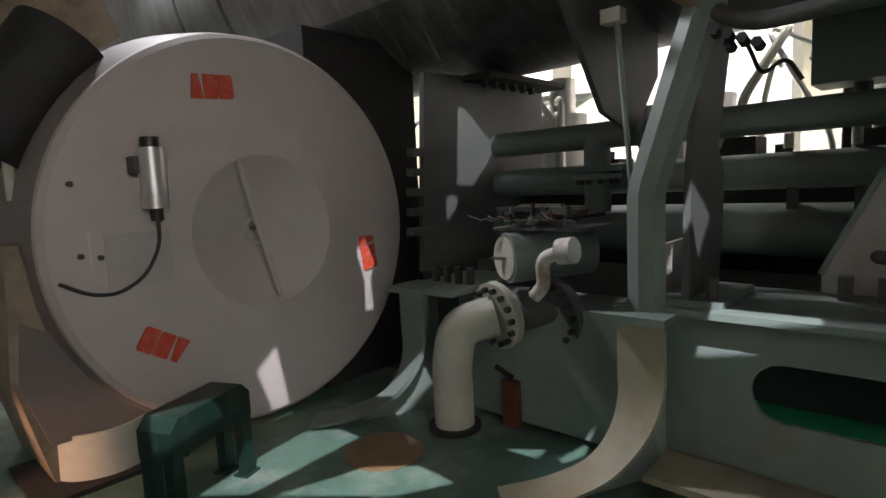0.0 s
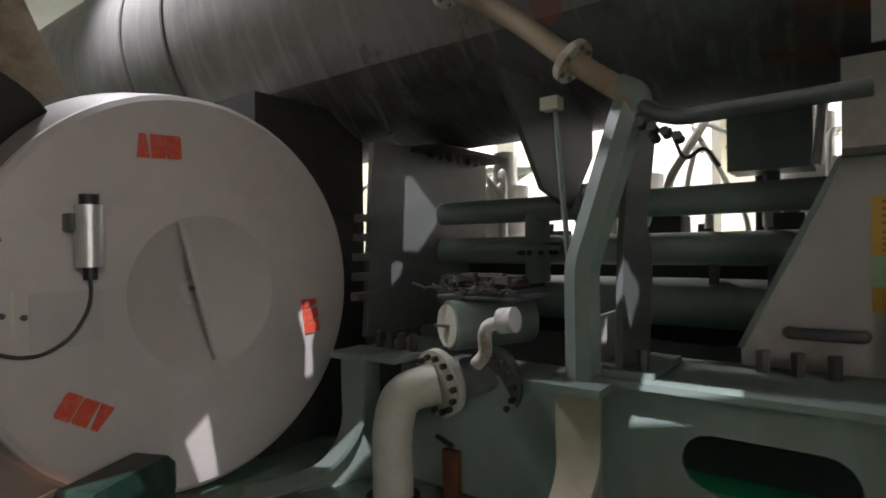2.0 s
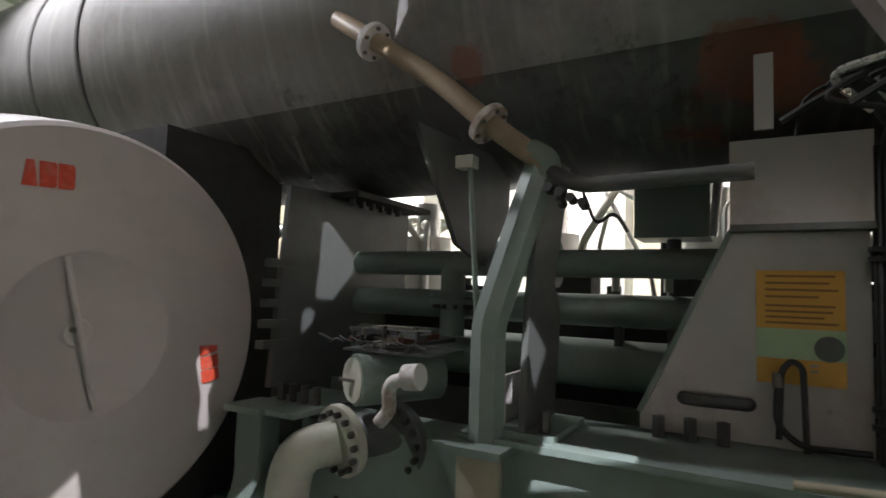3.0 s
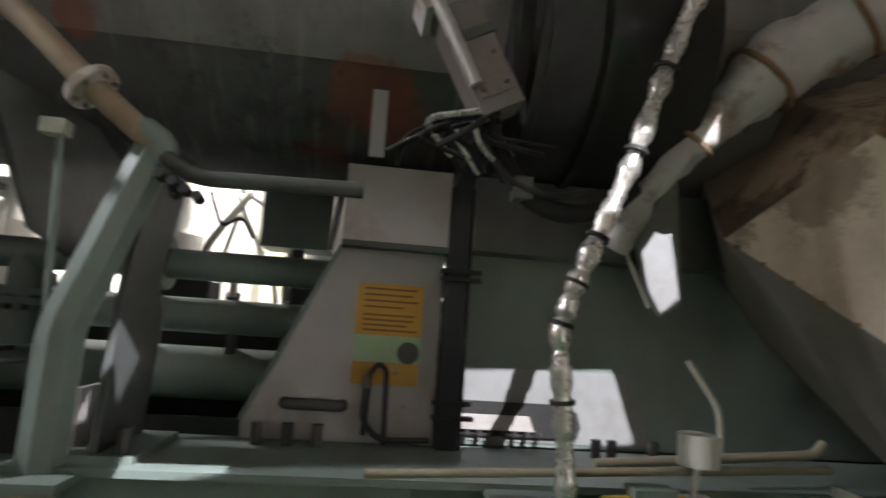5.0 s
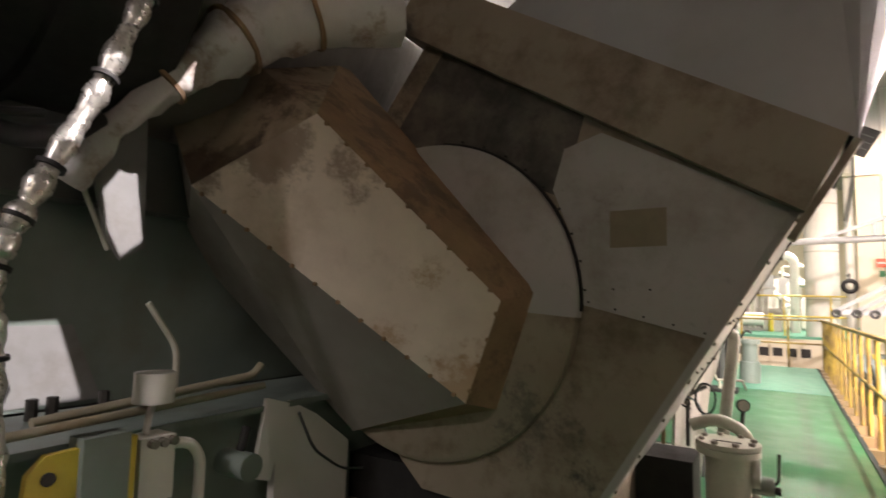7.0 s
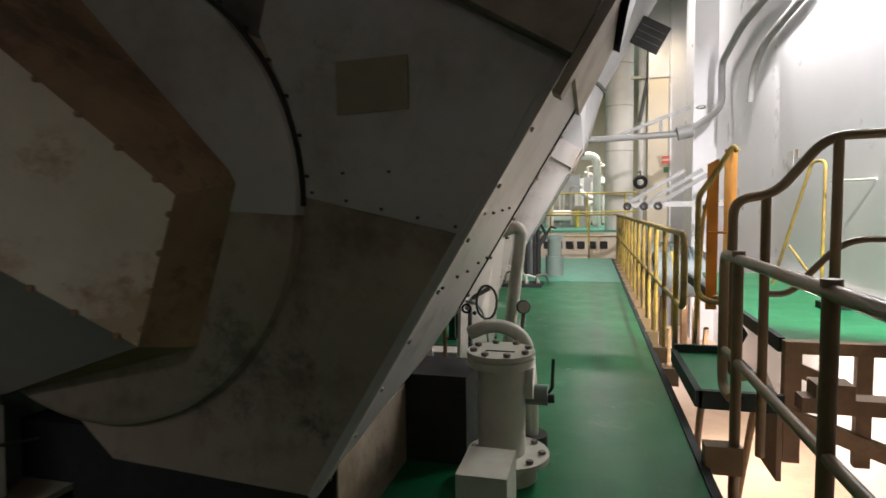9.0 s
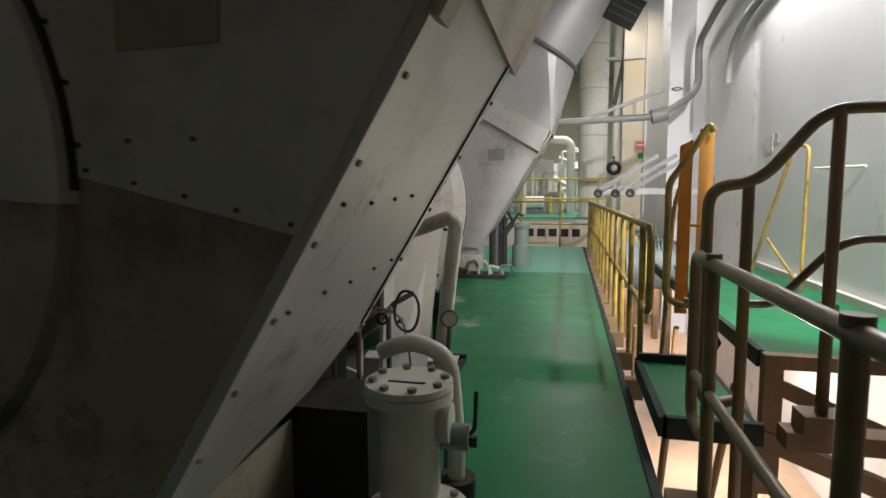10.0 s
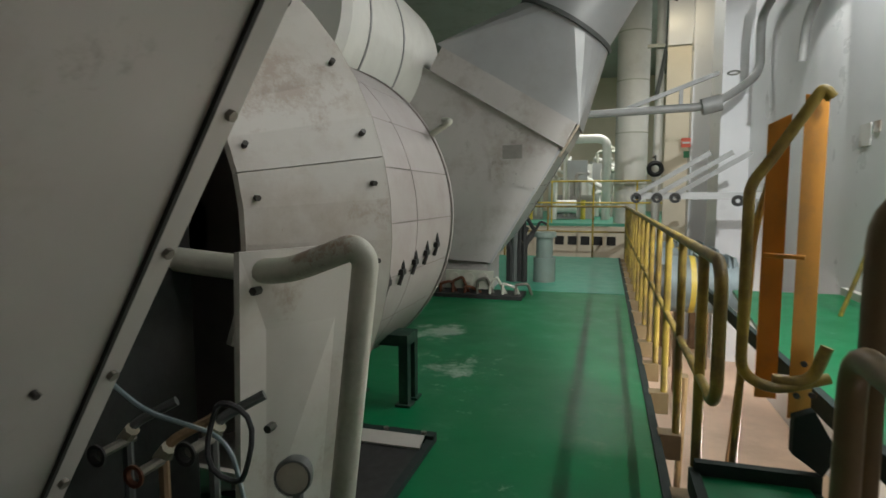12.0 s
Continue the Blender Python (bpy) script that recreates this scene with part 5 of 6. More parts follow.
# pale colour replaces the light patch that falls behind the post
part("stiffener", slab([(-1.07, 3.17, 0.836), (-1.07, 3.17, 1.06), (-1.36, 3.17, 1.06), (-1.38, 3.17, 0.836)], (0, -0.02, 0), 0.003), PANEL, t, "stiffener plate, pale for the light patch behind the post")
part("stud", add_bolt(B(), (-1.02, 3.38, 0.83), (0, 0, 1), 0.026, 0.10), DARKBOLT, t)
t = thing("receiver_bracket", (-1.3, 2.8, 1.6), "dark grey tapered hanger plate under the receiver", "bracket", "receiver brackets")
part("plate", slab([(-0.80, 2.80, 2.25), (-1.95, 2.80, 2.30), (-1.95, 2.80, 1.95), (-1.60, 2.80, 1.60), (-1.24, 2.80, 1.70)], (0, -0.03, 0)), STEEL_DARK, t)

# pipes along the engine
def long_pipe(x, z, r, y0, y1, material, label):
    t = thing("long_pipe", (x, (y0 + y1) / 2, z), label, "pipe", "pipes along the engine")
    part("pipe", add_cyl(B(), (x, y0, z), (x, y1, z), r, 28), material, t)
    return t


p1 = long_pipe(-1.95, 1.64, 0.085, 1.6, 9, STEEL, "grey green pipe running along the engine")
for yy in (2.72, 3.08):
    part("flange", bevel(add_cyl(B(), (-1.95, yy, 1.64), (-1.95, yy + 0.05, 1.64), 0.15, 28), 0.006), STEEL, p1)
part("tee", tube([(-1.95, 2.40, 1.64), (-1.95, 2.40, 1.15)], 0.085, 20, 0), STEEL, p1)
for zz in (1.36, 1.41):
    part("flange", bevel(add_cyl(B(), (-1.95, 2.40, zz), (-1.95, 2.40, zz + 0.035), 0.155, 28), 0.006), STEEL, p1)
bolts(p1, ring_spots((-1.95, 2.40, 1.36), (0, 0, 1), 0.125, 10), (0, 0, -1), DARKBOLT, 0.016, 0.03)
p2 = long_pipe(-2.1, 1.36, 0.10, 1.0, 9, STEEL, "thick grey green pipe running along the engine")
p3 = long_pipe(-2.15, 1.03, 0.15, 1.0, 9, STEEL, "thickest grey green pipe running along the engine")
for i, yy in enumerate((3.0, 3.45, 3.75, 4.2)):
    part("saddle", box((-2.12, yy, 1.14), (-2.06, yy + 0.05, 1.30), 0.004), STEEL_DARK, p2)
    part("nipple", add_cyl(B(), (-2.1, yy, 1.48), (-2.1, yy, 1.56), 0.025, 10), CREAM, p2)
t = thing("engine_block", (-3.2, 4, 0), "engine block behind the pipes, black and raised to darken the gaps", "engine")
part("block", box((-4.2, -2.0, 0.0), (-2.45, 12, 1.33), 0.02), SOOT_SHADE, t)
# added black boxes that keep hall light out of the gaps between pipes
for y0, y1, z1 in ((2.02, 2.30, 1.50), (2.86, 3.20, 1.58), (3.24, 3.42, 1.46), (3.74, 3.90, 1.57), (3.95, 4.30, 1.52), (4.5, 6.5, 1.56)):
    part("gap_filler", box((-2.75, y0, 1.33), (-2.48, y1, z1), 0.02), SOOT_SHADE, t)
    part("cap", add_cyl(B(), (-2.6, (y0 + y1) / 2, z1), (-2.6, (y0 + y1) / 2, z1 + 0.06), 0.05, 12), STEEL_DARK, t)

# slanted plate with the notice
t = thing("gusset_plate", (-1.5, 4.2, 0.8), "grey gusset plate with a slanted edge bolted on the girder", "bracket")
part("plate", slab([(-1.5, 3.70, 0.81), (-1.5, 3.70, 0.90), (-1.5, 4.10, 1.76), (-1.5, 4.62, 1.78), (-1.5, 4.62, 0.81)], (-0.04, 0, 0)), PANEL, t)
part("edge_strip", slab([(-1.48, 3.685, 0.90), (-1.48, 4.09, 1.77), (-1.48, 4.11, 1.76), (-1.48, 3.71, 0.89)], (-0.08, 0, 0), 0.002), STEEL, t)
h = part("handle", tube([(-1.49, 3.90, 0.985), (-1.45, 3.90, 0.985), (-1.45, 4.17, 0.985), (-1.49, 4.17, 0.985)], 0.028, 10, 0.03), STEEL_DARK, t)
bolts(t, [(-1.40, 3.80 + i * 0.135, 0.805) for i in range(3)], (0, 0, 1), STEEL_DARK, 0.03, 0.10, "stud")
t = thing("junction_box", (-1.45, 4.35, 1.8), "grey sheet metal box above the gusset plate", "box")
part("box", box((-1.75, 4.10, 1.785), (-1.42, 4.63, 2.17), 0.012), PANEL, t)
part("box", box((-1.75, 4.76, 1.785), (-1.44, 6.2, 2.17), 0.012), STEEL_DARK, t)
part("lip", box((-1.60, 4.10, 1.755), (-1.40, 4.63, 1.785), 0.004), STEEL_DARK, t)
t = thing("notice_sign", (-1.49, 4.36, 1.3), "orange and pale green printed notice on the gusset plate", "sign")
part("top_sheet", box((-1.497, 4.20, 1.33), (-1.49, 4.53, 1.585), 0.001), SIGN_ORANGE, t)
part("green_sheet", box((-1.497, 4.20, 1.20), (-1.49, 4.53, 1.328), 0.001), SIGN_GREEN, t)
part("bottom_sheet", box((-1.497, 4.20, 1.09), (-1.49, 4.53, 1.198), 0.001), SIGN_ORANGE, t)
for i, (w, z) in enumerate(((0.26, 1.555), (0.24, 1.525), (0.27, 1.495), (0.20, 1.465), (0.26, 1.425), (0.25, 1.40), (0.22, 1.375), (0.27, 1.35))):
    part("print_line", box((-1.4895, 4.235, z), (-1.4885, 4.235 + w, z + 0.010), 0), SIGN_INK, t)
part("dark_spot", add_cyl(B(), (-1.4895, 4.47, 1.25), (-1.487, 4.47, 1.25), 0.055, 20), STEEL_DARK, t)
for z in (1.145, 1.17):
    part("white_mark", box((-1.4895, 4.40, z), (-1.4875, 4.43, z + 0.012), 0), WRAP, t)
# cable tray with cables
t = thing("cable_tray", (-1.45, 4.68, 0.8), "dark vertical cable tray with cables and clips", "cable tray")
part("tray", box((-1.48, 4.625, 0.81), (-1.42, 4.75, 2.1), 0.008), SOOT_SHADE, t)
for i in range(5):
    part("cable", tube([(-1.41, 4.64 + i * 0.02, 0.81), (-1.405, 4.64 + i * 0.02, 1.3), (-1.41, 4.645 + i * 0.02, 2.08), (-1.0, 4.68 + i * 0.01, 2.25)], 0.009, 6, 0.1), BLACK, t)
for z in (1.02, 1.62, 1.66, 0.95):
    part("clip", box((-1.43, 4.60, z), (-1.39, 4.80, z + 0.02), 0.003), SOOT_SHADE, t)
t = thing("hose_pair", (-1.42, 4.3, 0.8), "pair of black hoses looping out of the plate", "hose")
part("hose", tube([(-1.44, 4.28, 0.86), (-1.42, 4.29, 1.15), (-1.42, 4.33, 1.20), (-1.42, 4.37, 1.17), (-1.42, 4.38, 0.82)], 0.013, 8, 0.04), BLACK, t)
part("hose", tube([(-1.44, 4.28, 1.12), (-1.42, 4.27, 0.92), (-1.42, 4.36, 0.84), (-1.42, 4.60, 0.85)], 0.014, 8, 0.06), BLACK, t)
part("union", add_cyl(B(), (-1.43, 4.28, 1.08), (-1.43, 4.28, 1.14), 0.024, 10), BOLT, t)

# right of it: wide plate with a long slot
t = thing("cooler_cover", (-1.55, 5.3, 0.8), "grey bolted cooler cover with a long dark slot", "cover")
part("back", box((-1.62, 4.75, 0.81), (-1.58, 7.2, 1.78), 0.006), STEEL, t)
# plate follows the light patch's outline and puts its grey into the cover
part("front", slab([(-1.575, 4.76, 0.83), (-1.575, 4.76, 1.20), (-1.575, 5.64, 1.20), (-1.575, 5.80, 0.83)], (-0.01, 0, 0), 0.003), STRUT, t)
part("slot", slab([(-1.56, 4.70, 0.86), (-1.56, 4.70, 1.03), (-1.56, 5.30, 1.03), (-1.56, 5.38, 0.99), (-1.56, 5.40, 0.92), (-1.56, 5.38, 0.86)], (-0.012, 0, 0), 0.004), SOOT_SHADE, t)
part("slot_plate", slab([(-1.545, 4.76, 0.89), (-1.545, 4.76, 0.965), (-1.545, 5.12, 0.965), (-1.545, 5.15, 0.89)], (-0.012, 0, 0), 0.003), PANEL, t)
bolts(t, [(-1.545, 4.80 + i * 0.062, 0.875) for i in range(7)], (1, 0, 0), DARKBOLT, 0.014, 0.03)
bolts(t, [(-1.40, 5.50, 0.805), (-1.40, 5.42, 0.805), (-1.40, 5.72, 0.805)], (0, 0, 1), DARKBOLT, 0.024, 0.09, "stud")

# exhaust receiver overhead
t = thing("exhaust_receiver", (-2.1, 1.5, 2.15), "huge sooty grey horizontal exhaust receiver drum", "exhaust receiver")
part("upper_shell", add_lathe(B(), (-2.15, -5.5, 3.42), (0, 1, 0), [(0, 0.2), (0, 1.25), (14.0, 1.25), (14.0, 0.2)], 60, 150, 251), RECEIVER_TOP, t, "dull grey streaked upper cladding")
# lower cladding is darker than the upper, with a small step between
part("lower_shell", add_lathe(B(), (-2.15, -5.5, 3.42), (0, 1, 0), [(0, 0.2), (0, 1.237), (14.0, 1.237), (14.0, 0.2)], 28, 39, 113), RECEIVER, t, "dark streaked lower cladding")
for yy in (-1.3, -0.55):
    part("seam_band", add_lathe(B(), (-2.15, yy, 3.42), (0, 1, 0), [(0, 1.245), (0, 1.265), (0.03, 1.265), (0.03, 1.245)], 72), RECEIVER, t)
part("strap", slab([(-1.16, 4.20, 2.46), (-1.16, 4.27, 2.46), (-1.22, 4.27, 2.16), (-1.22, 4.20, 2.16)], (-0.02, 0, 0)), PANEL, t)
for yy in (1.05, 1.35):
    part("lug", slab([(-1.25, yy, 2.75), (-1.2, yy + 0.03, 2.75), (-1.5, yy + 0.12, 2.2), (-1.56, yy + 0.08, 2.2)], (0, 0.03, 0)), RECEIVER, t)

# actuator hanging under the receiver
t = thing("actuator", (-0.8, 4.65, 2.3), "grey boxed actuator with a dark tangle of cables", "actuator")
M2 = Matrix.Translation((-0.8, 4.62, 2.45)) @ Matrix.Rotation(radians(28), 4, "X")
part("body", box((-0.09, -0.09, -0.22), (0.09, 0.09, 0.25), 0.02, M2), DRUMSIDE, t)
part("head", box((-0.11, -0.13, 0.25), (0.11, 0.11, 0.34), 0.012, M2), WRAP, t)
part("piston", add_cyl(B(), M2 @ Vector((0.10, -0.07, -0.1)), M2 @ Vector((0.10, -0.07, 0.28)), 0.03, 12), ALU, t)
part("cover_plate", box((0.088, -0.07, -0.16), (0.10, 0.07, 0.02), 0.004, M2), BOLT, t)
part("bracket", box((0.088, -0.10, 0.08), (0.104, 0.10, 0.12), 0.003, M2), STEEL_DARK, t)
bolts(t, [M2 @ Vector((0.10, yy, zz)) for yy in (-0.05, 0.05) for zz in (-0.13, 0.0)], (1, 0, 0), DARKBOLT, 0.009, 0.01)
random.seed(11)
for i in range(14):
    p0 = Vector((-0.75 + random.uniform(-0.1, 0.1), 4.62 + random.uniform(-0.05, 0.12), 2.24))
    p1_ = p0 + Vector((random.uniform(-0.1, 0.05), random.uniform(-0.25, 0.15), random.uniform(-0.14, -0.02)))
    p2_ = p1_ + Vector((random.uniform(-0.15, 0.0), random.uniform(-0.22, 0.3), random.uniform(-0.15, 0.02)))
    part("cable", tube([p0, p1_, p2_], random.choice((0.007, 0.011, 0.014)), 6, 0.08), random.choice((BLACK, SOOT_SHADE, SOOT_SHADE, FOIL)), t)
# dark hanging mass right of the actuator
t = thing("dark_compensator", (-1.3, 5.1, 2.2), "sooty dark bellows joint under the receiver", "bellows")
part("shell", add_lathe(B(), (-1.45, 4.80, 2.85), (0, 1, 0), [(0, 0.2), (0, 0.62), (0.3, 0.66), (0.9, 0.66), (0.9, 0.2)], 48), SOOT_SHADE, t)
for i in range(2):
    part("ring", add_lathe(B(), (-1.45, 4.86 + i * 0.3, 2.85), (0, 1, 0), [(0, 0.64), (0.02, 0.70), (0.06, 0.70), (0.08, 0.64)], 48), SOOT_SHADE, t)

part("end_cover", add_lathe(B(), (-1.72, 5.42, 2.95), (0, 1, 0), [(0, 0.3), (0.0, 0.62), (0.06, 0.70), (0.8, 0.72), (0.8, 0.3)], 48), LAG_GREY, t, "grey insulated end cover")

# foil wrapped hose
t = thing("foil_hose", (-0.7, 5.0, 0.75), "crumpled aluminium foil wrapped hose", "hose")
hp = [(-0.55, 5.62, 3.1), (-0.70, 5.46, 2.72), (-0.7, 5.34, 2.38), (-0.7, 5.23, 2.05), (-0.7, 5.10, 1.75), (-0.7, 5.02, 1.56), (-0.7, 4.975, 1.41), (-0.7, 5.0, 1.13), (-0.7, 5.03, 0.76), (-0.7, 5.05, 0.2), (-0.7, 5.05, 0.0)]
fine = []
for i in range(len(hp) - 1):
    for k in range(12):
        fine.append(Vector(hp[i]).lerp(Vector(hp[i + 1]), k / 12))
random.seed(3)
rad = [0.036 + 0.006 * math.sin(i * 0.9) + random.uniform(-0.005, 0.006) for i in range(len(fine))]
part("hose", add_tube(B(), fine, 0.04, 12, 0, rad), FOIL, t)
for i in (20, 33, 47, 58, 70, 83):
    part("tie", add_lathe(B(), fine[i], fine[i + 1] - fine[i], [(-0.008, 0.035), (-0.008, 0.048), (0.008, 0.048), (0.008, 0.035)], 12), SOOT_SHADE, t)

# cloth wrapped pipe over the gas inlet
def rough_up(bm, amount, size):
    for v in bm.verts:
        v.co += noise.noise_vector(v.co * size) * amount
    return bm


t = thing("wrapped_pipe", (-1.0, 5.9, 2.4), "white cloth wrapped insulated pipe", "pipe")
wp = [Vector(p) for p in ((-1.28, 5.42, 1.84), (-1.18, 5.55, 2.10), (-1.05, 5.78, 2.42), (-0.92, 6.05, 2.70), (-0.70, 6.3, 2.86), (-0.4, 6.6, 2.92))]
wf = [wp[i].lerp(wp[i + 1], k / 8) for i in range(5) for k in range(8)] + [wp[-1]]
part("wrap", rough_up(add_tube(B(), wf, 0.1, 20, 0, [0.065 + 0.10 * min(1, max(0, (i - 8) / 14)) ** 1.5 for i in range(len(wf))]), 0.035, 9), WRAP, t)
for i in (14, 22, 31):
    part("lacing", add_lathe(B(), wf[i], wf[i + 1] - wf[i], [(-0.01, 0.0), (-0.01, 0.085 + 0.10 * min(1, max(0, (i - 8) / 14)) ** 1.5), (0.01, 0.085 + 0.10 * min(1, max(0, (i - 8) / 14)) ** 1.5), (0.01, 0.0)], 20), STAIN, t)
t = thing("flap_plate", (-1.5, 5.9, 1.6), "pale folded plate behind the gas inlet", "plate")
part("plate", slab([(-1.33, 5.565, 1.875), (-1.33, 5.787, 2.30), (-1.33, 5.82, 1.58), (-1.33, 5.708, 1.515), (-1.33, 5.625, 1.64)], (-0.02, 0, 0)), STRUT, t)
part("frame", tube([(-1.36, 5.66, 1.56), (-1.36, 5.50, 1.90), (-1.36, 5.44, 2.04), (-1.36, 5.52, 2.06)], 0.012, 8, 0.03), CREAM, t)

# control bench below: rail, cup, yellow lever, white pipes
t = thing("control_rail", (-0.8, 5.4, 0.9), "grimy pipe rail over the girder", "rail")
part("rail", tube([(-0.80, 4.30, 0.85), (-0.80, 6.15, 0.93)], 0.017, 10, 0), BEIGE_FOOT, t)
part("rail", tube([(-0.88, 5.2, 0.90), (-0.88, 6.15, 0.97), (-0.88, 6.2, 1.02)], 0.020, 10, 0.04), BEIGE_FOOT, t)
t = thing("oil_cup", (-0.75, 5.56, 0.8), "white cylindrical oil cup on a thin stem", "cup")
part("cup", bevel(add_cyl(B(), (-0.75, 5.56, 0.94), (-0.75, 5.56, 1.055), 0.075, 28), 0.006), WHITE_PIPE, t)
part("stem", tube([(-0.75, 5.56, 0.94), (-0.75, 5.54, 0.86), (-0.75, 5.54, 0.7)], 0.014, 8, 0.03), WRAP, t)
t = thing("yellow_lever", (-0.72, 5.3, 0.7), "yellow lever plate with a grey block on the girder", "lever")
part("plate", slab([(-0.70, 5.10, 0.62), (-0.70, 5.11, 0.78), (-0.70, 5.16, 0.835), (-0.70, 5.46, 0.845), (-0.70, 5.46, 0.62)], (0.03, 0, 0), 0.006), YELLOW, t)
part("block", box((-0.74, 5.26, 0.62), (-0.64, 5.42, 0.87), 0.008), STEEL, t)
part("hub", add_cyl(B(), (-0.68, 5.17, 0.76), (-0.66, 5.17, 0.76), 0.022, 14), SOOT_SHADE, t)
t = thing("white_fitting", (-0.72, 5.6, 0.6), "white manifold with a bent outlet pipe", "pipe fitting")
part("manifold", box((-0.80, 5.48, 0.58), (-0.68, 5.62, 0.82), 0.012), WHITE_PIPE, t)
part("outlet", tube([(-0.72, 5.58, 0.78), (-0.70, 5.70, 0.77), (-0.70, 5.75, 0.70), (-0.70, 5.75, 0.5)], 0.022, 12, 0.05), WHITE_PIPE, t)
for i in range(3):
    part("nut", add_cyl(B(), (-0.68, 5.52 + i * 0.04, 0.80), (-0.65, 5.52 + i * 0.04, 0.80), 0.018, 8), BOLT, t)
t = thing("dark_valve", (-0.7, 5.95, 0.5), "dark small valve body on the girder", "valve")
part("body", add_cyl(B(), (-0.80, 5.95, 0.62), (-0.62, 5.95, 0.62), 0.06, 14), STEEL, t)
part("spindle", tube([(-0.70, 5.95, 0.68), (-0.70, 5.98, 0.78)], 0.02, 8, 0), SOOT_SHADE, t)
t = thing("bent_rod", (-1.0, 6.0, 1.0), "thin pale bent rod", "rod")
part("rod", tube([(-0.95, 5.78, 0.90), (-0.95, 5.78, 1.12), (-0.98, 5.65, 1.32)], 0.014, 8, 0.06), CREAM, t)

t = thing("hanging_cloth", (-0.9, 6.6, 0.0), "crumpled white cloth lying below the gas inlet", "cloth")
part("cloth", rough_up(slab([(-0.90, 6.34, 0.0), (-0.90, 6.90, 0.0), (-0.90, 6.93, 0.50), (-0.90, 6.64, 0.70), (-0.90, 6.43, 0.80), (-0.90, 6.34, 0.67)], (-0.05, 0, 0), 0), 0.03, 6), WHITE_PIPE, t)
part("fold", rough_up(slab([(-0.89, 6.20, 0.45), (-0.89, 6.30, 0.42), (-0.89, 6.42, 0.79), (-0.89, 6.27, 0.84)], (-0.03, 0, 0), 0), 0.02, 6), WHITE_PIPE, t)
part("cord", tube([(-0.885, 6.48, 0.74), (-0.88, 6.6, 0.52), (-0.88, 6.84, 0.36), (-0.9, 7.1, 0.30)], 0.008, 6, 0.08), STEEL_DARK, t)

t = thing("deck_cover", (-0.36, 1.97, 0.004), "flat round brown deck cover by the silencer", "cover")
part("plate", bevel(add_cyl(B(), (-0.36, 1.97, 0.003), (-0.36, 1.97, 0.012), 0.21, 32), 0.003), BROWN_STEEL, t)

t = thing("drooping_hose", (-1.05, 5.1, 2.2), "sooty black hose drooping under the bellows", "hose")
part("hose", tube([(-1.05, 4.68, 2.49), (-1.05, 4.75, 2.23), (-1.05, 4.91, 1.99), (-1.05, 5.10, 1.92), (-1.05, 5.30, 1.97), (-1.05, 5.42, 2.09)], 0.045, 10, 0.12), SOOT_SHADE, t)
part("lead", tube([(-1.00, 4.58, 2.55), (-1.00, 4.65, 2.29), (-1.00, 4.81, 2.05), (-1.00, 5.00, 1.98), (-1.00, 5.20, 2.03)], 0.018, 8, 0.1), BLACK, t)
part("clip", box((-1.08, 4.85, 1.97), (-0.99, 4.93, 2.07), 0.006), STEEL_DARK, t)

# ---- far end of the walkway ----
t = thing("white_column", (2.3, 22.6, -3), "tall white lagged vertical pipe with bands", "pipe")
part("pipe", add_cyl(B(), (2.35, 22.6, -3), (2.35, 22.6, 6.6), 0.40, 40), WHITE_PIPE, t)
for zz in (1.6, 2.9, 4.2, 5.4):
    part("band", add_lathe(B(), (2.35, 22.6, zz), (0, 0, 1), [(0, 0.40), (0, 0.408), (0.03, 0.408), (0.03, 0.40)], 40), CREAM, t)
t = thing("vertical_pipe", (3.0, 21.5, 0), "white thin vertical pipe with valves", "pipe")
part("pipe", add_cyl(B(), (2.90, 21.6, 0), (2.90, 21.6, 6.6), 0.10, 20), WHITE_PIPE, t)
part("bracket", tube([(2.82, 21.4, 3.6), (3.05, 21.4, 4.9), (3.05, 21.4, 6.4)], 0.05, 10, 0), STEEL_DARK, t)
part("arm", box((2.6, 21.4, 4.75), (3.1, 21.5, 4.82), 0.01), CREAM, t)
t = thing("hose_ring", (2.8, 20.7, 2.0), "black rubber hose ring hung on the pipe", "hose")
part("ring", add_lathe(B(), (2.80, 20.72, 1.93), (0.0, -1, 0), [(-0.05, 0.13), (-0.035, 0.17), (0, 0.185), (0.035, 0.17), (0.05, 0.13), (0.035, 0.095), (0, 0.08), (-0.035, 0.095), (-0.05, 0.13)], 28), BLACK, t)
part("hook", tube([(2.80, 20.72, 2.1), (2.80, 20.72, 2.22), (2.80, 21.5, 2.22)], 0.02, 8, 0.03), STEEL_DARK, t)
t = thing("wall_sign", (3.42, 20.35, 2.4), "small red notice above a green one on the pier", "sign")
part("red_plate", box((3.28, 20.37, 2.36), (3.47, 20.395, 2.56), 0.002), SIGN_RED, t)
part("red_line", box((3.30, 20.366, 2.44), (3.45, 20.37, 2.48), 0), WRAP, t)
part("green_plate", box((3.33, 20.37, 2.14), (3.45, 20.395, 2.28), 0.002), SIGN_DKGREEN, t)
t = thing("wall_notice", (3.97, 11.4, 1.7), "small white paper notices on the white wall", "notice")
part("sheet", box((3.992, 13.15, 1.78), (3.998, 13.38, 1.98), 0.001), WRAP, t)
part("sheet", box((3.992, 12.98, 1.88), (3.998, 13.1, 1.98), 0.001), WRAP, t)

# pipe across, with valve and the riser on the wall
t = thing("cross_pipe", (2.5, 16.2, 2.7), "grey pipe crossing to the wall with a valve and riser", "pipe")
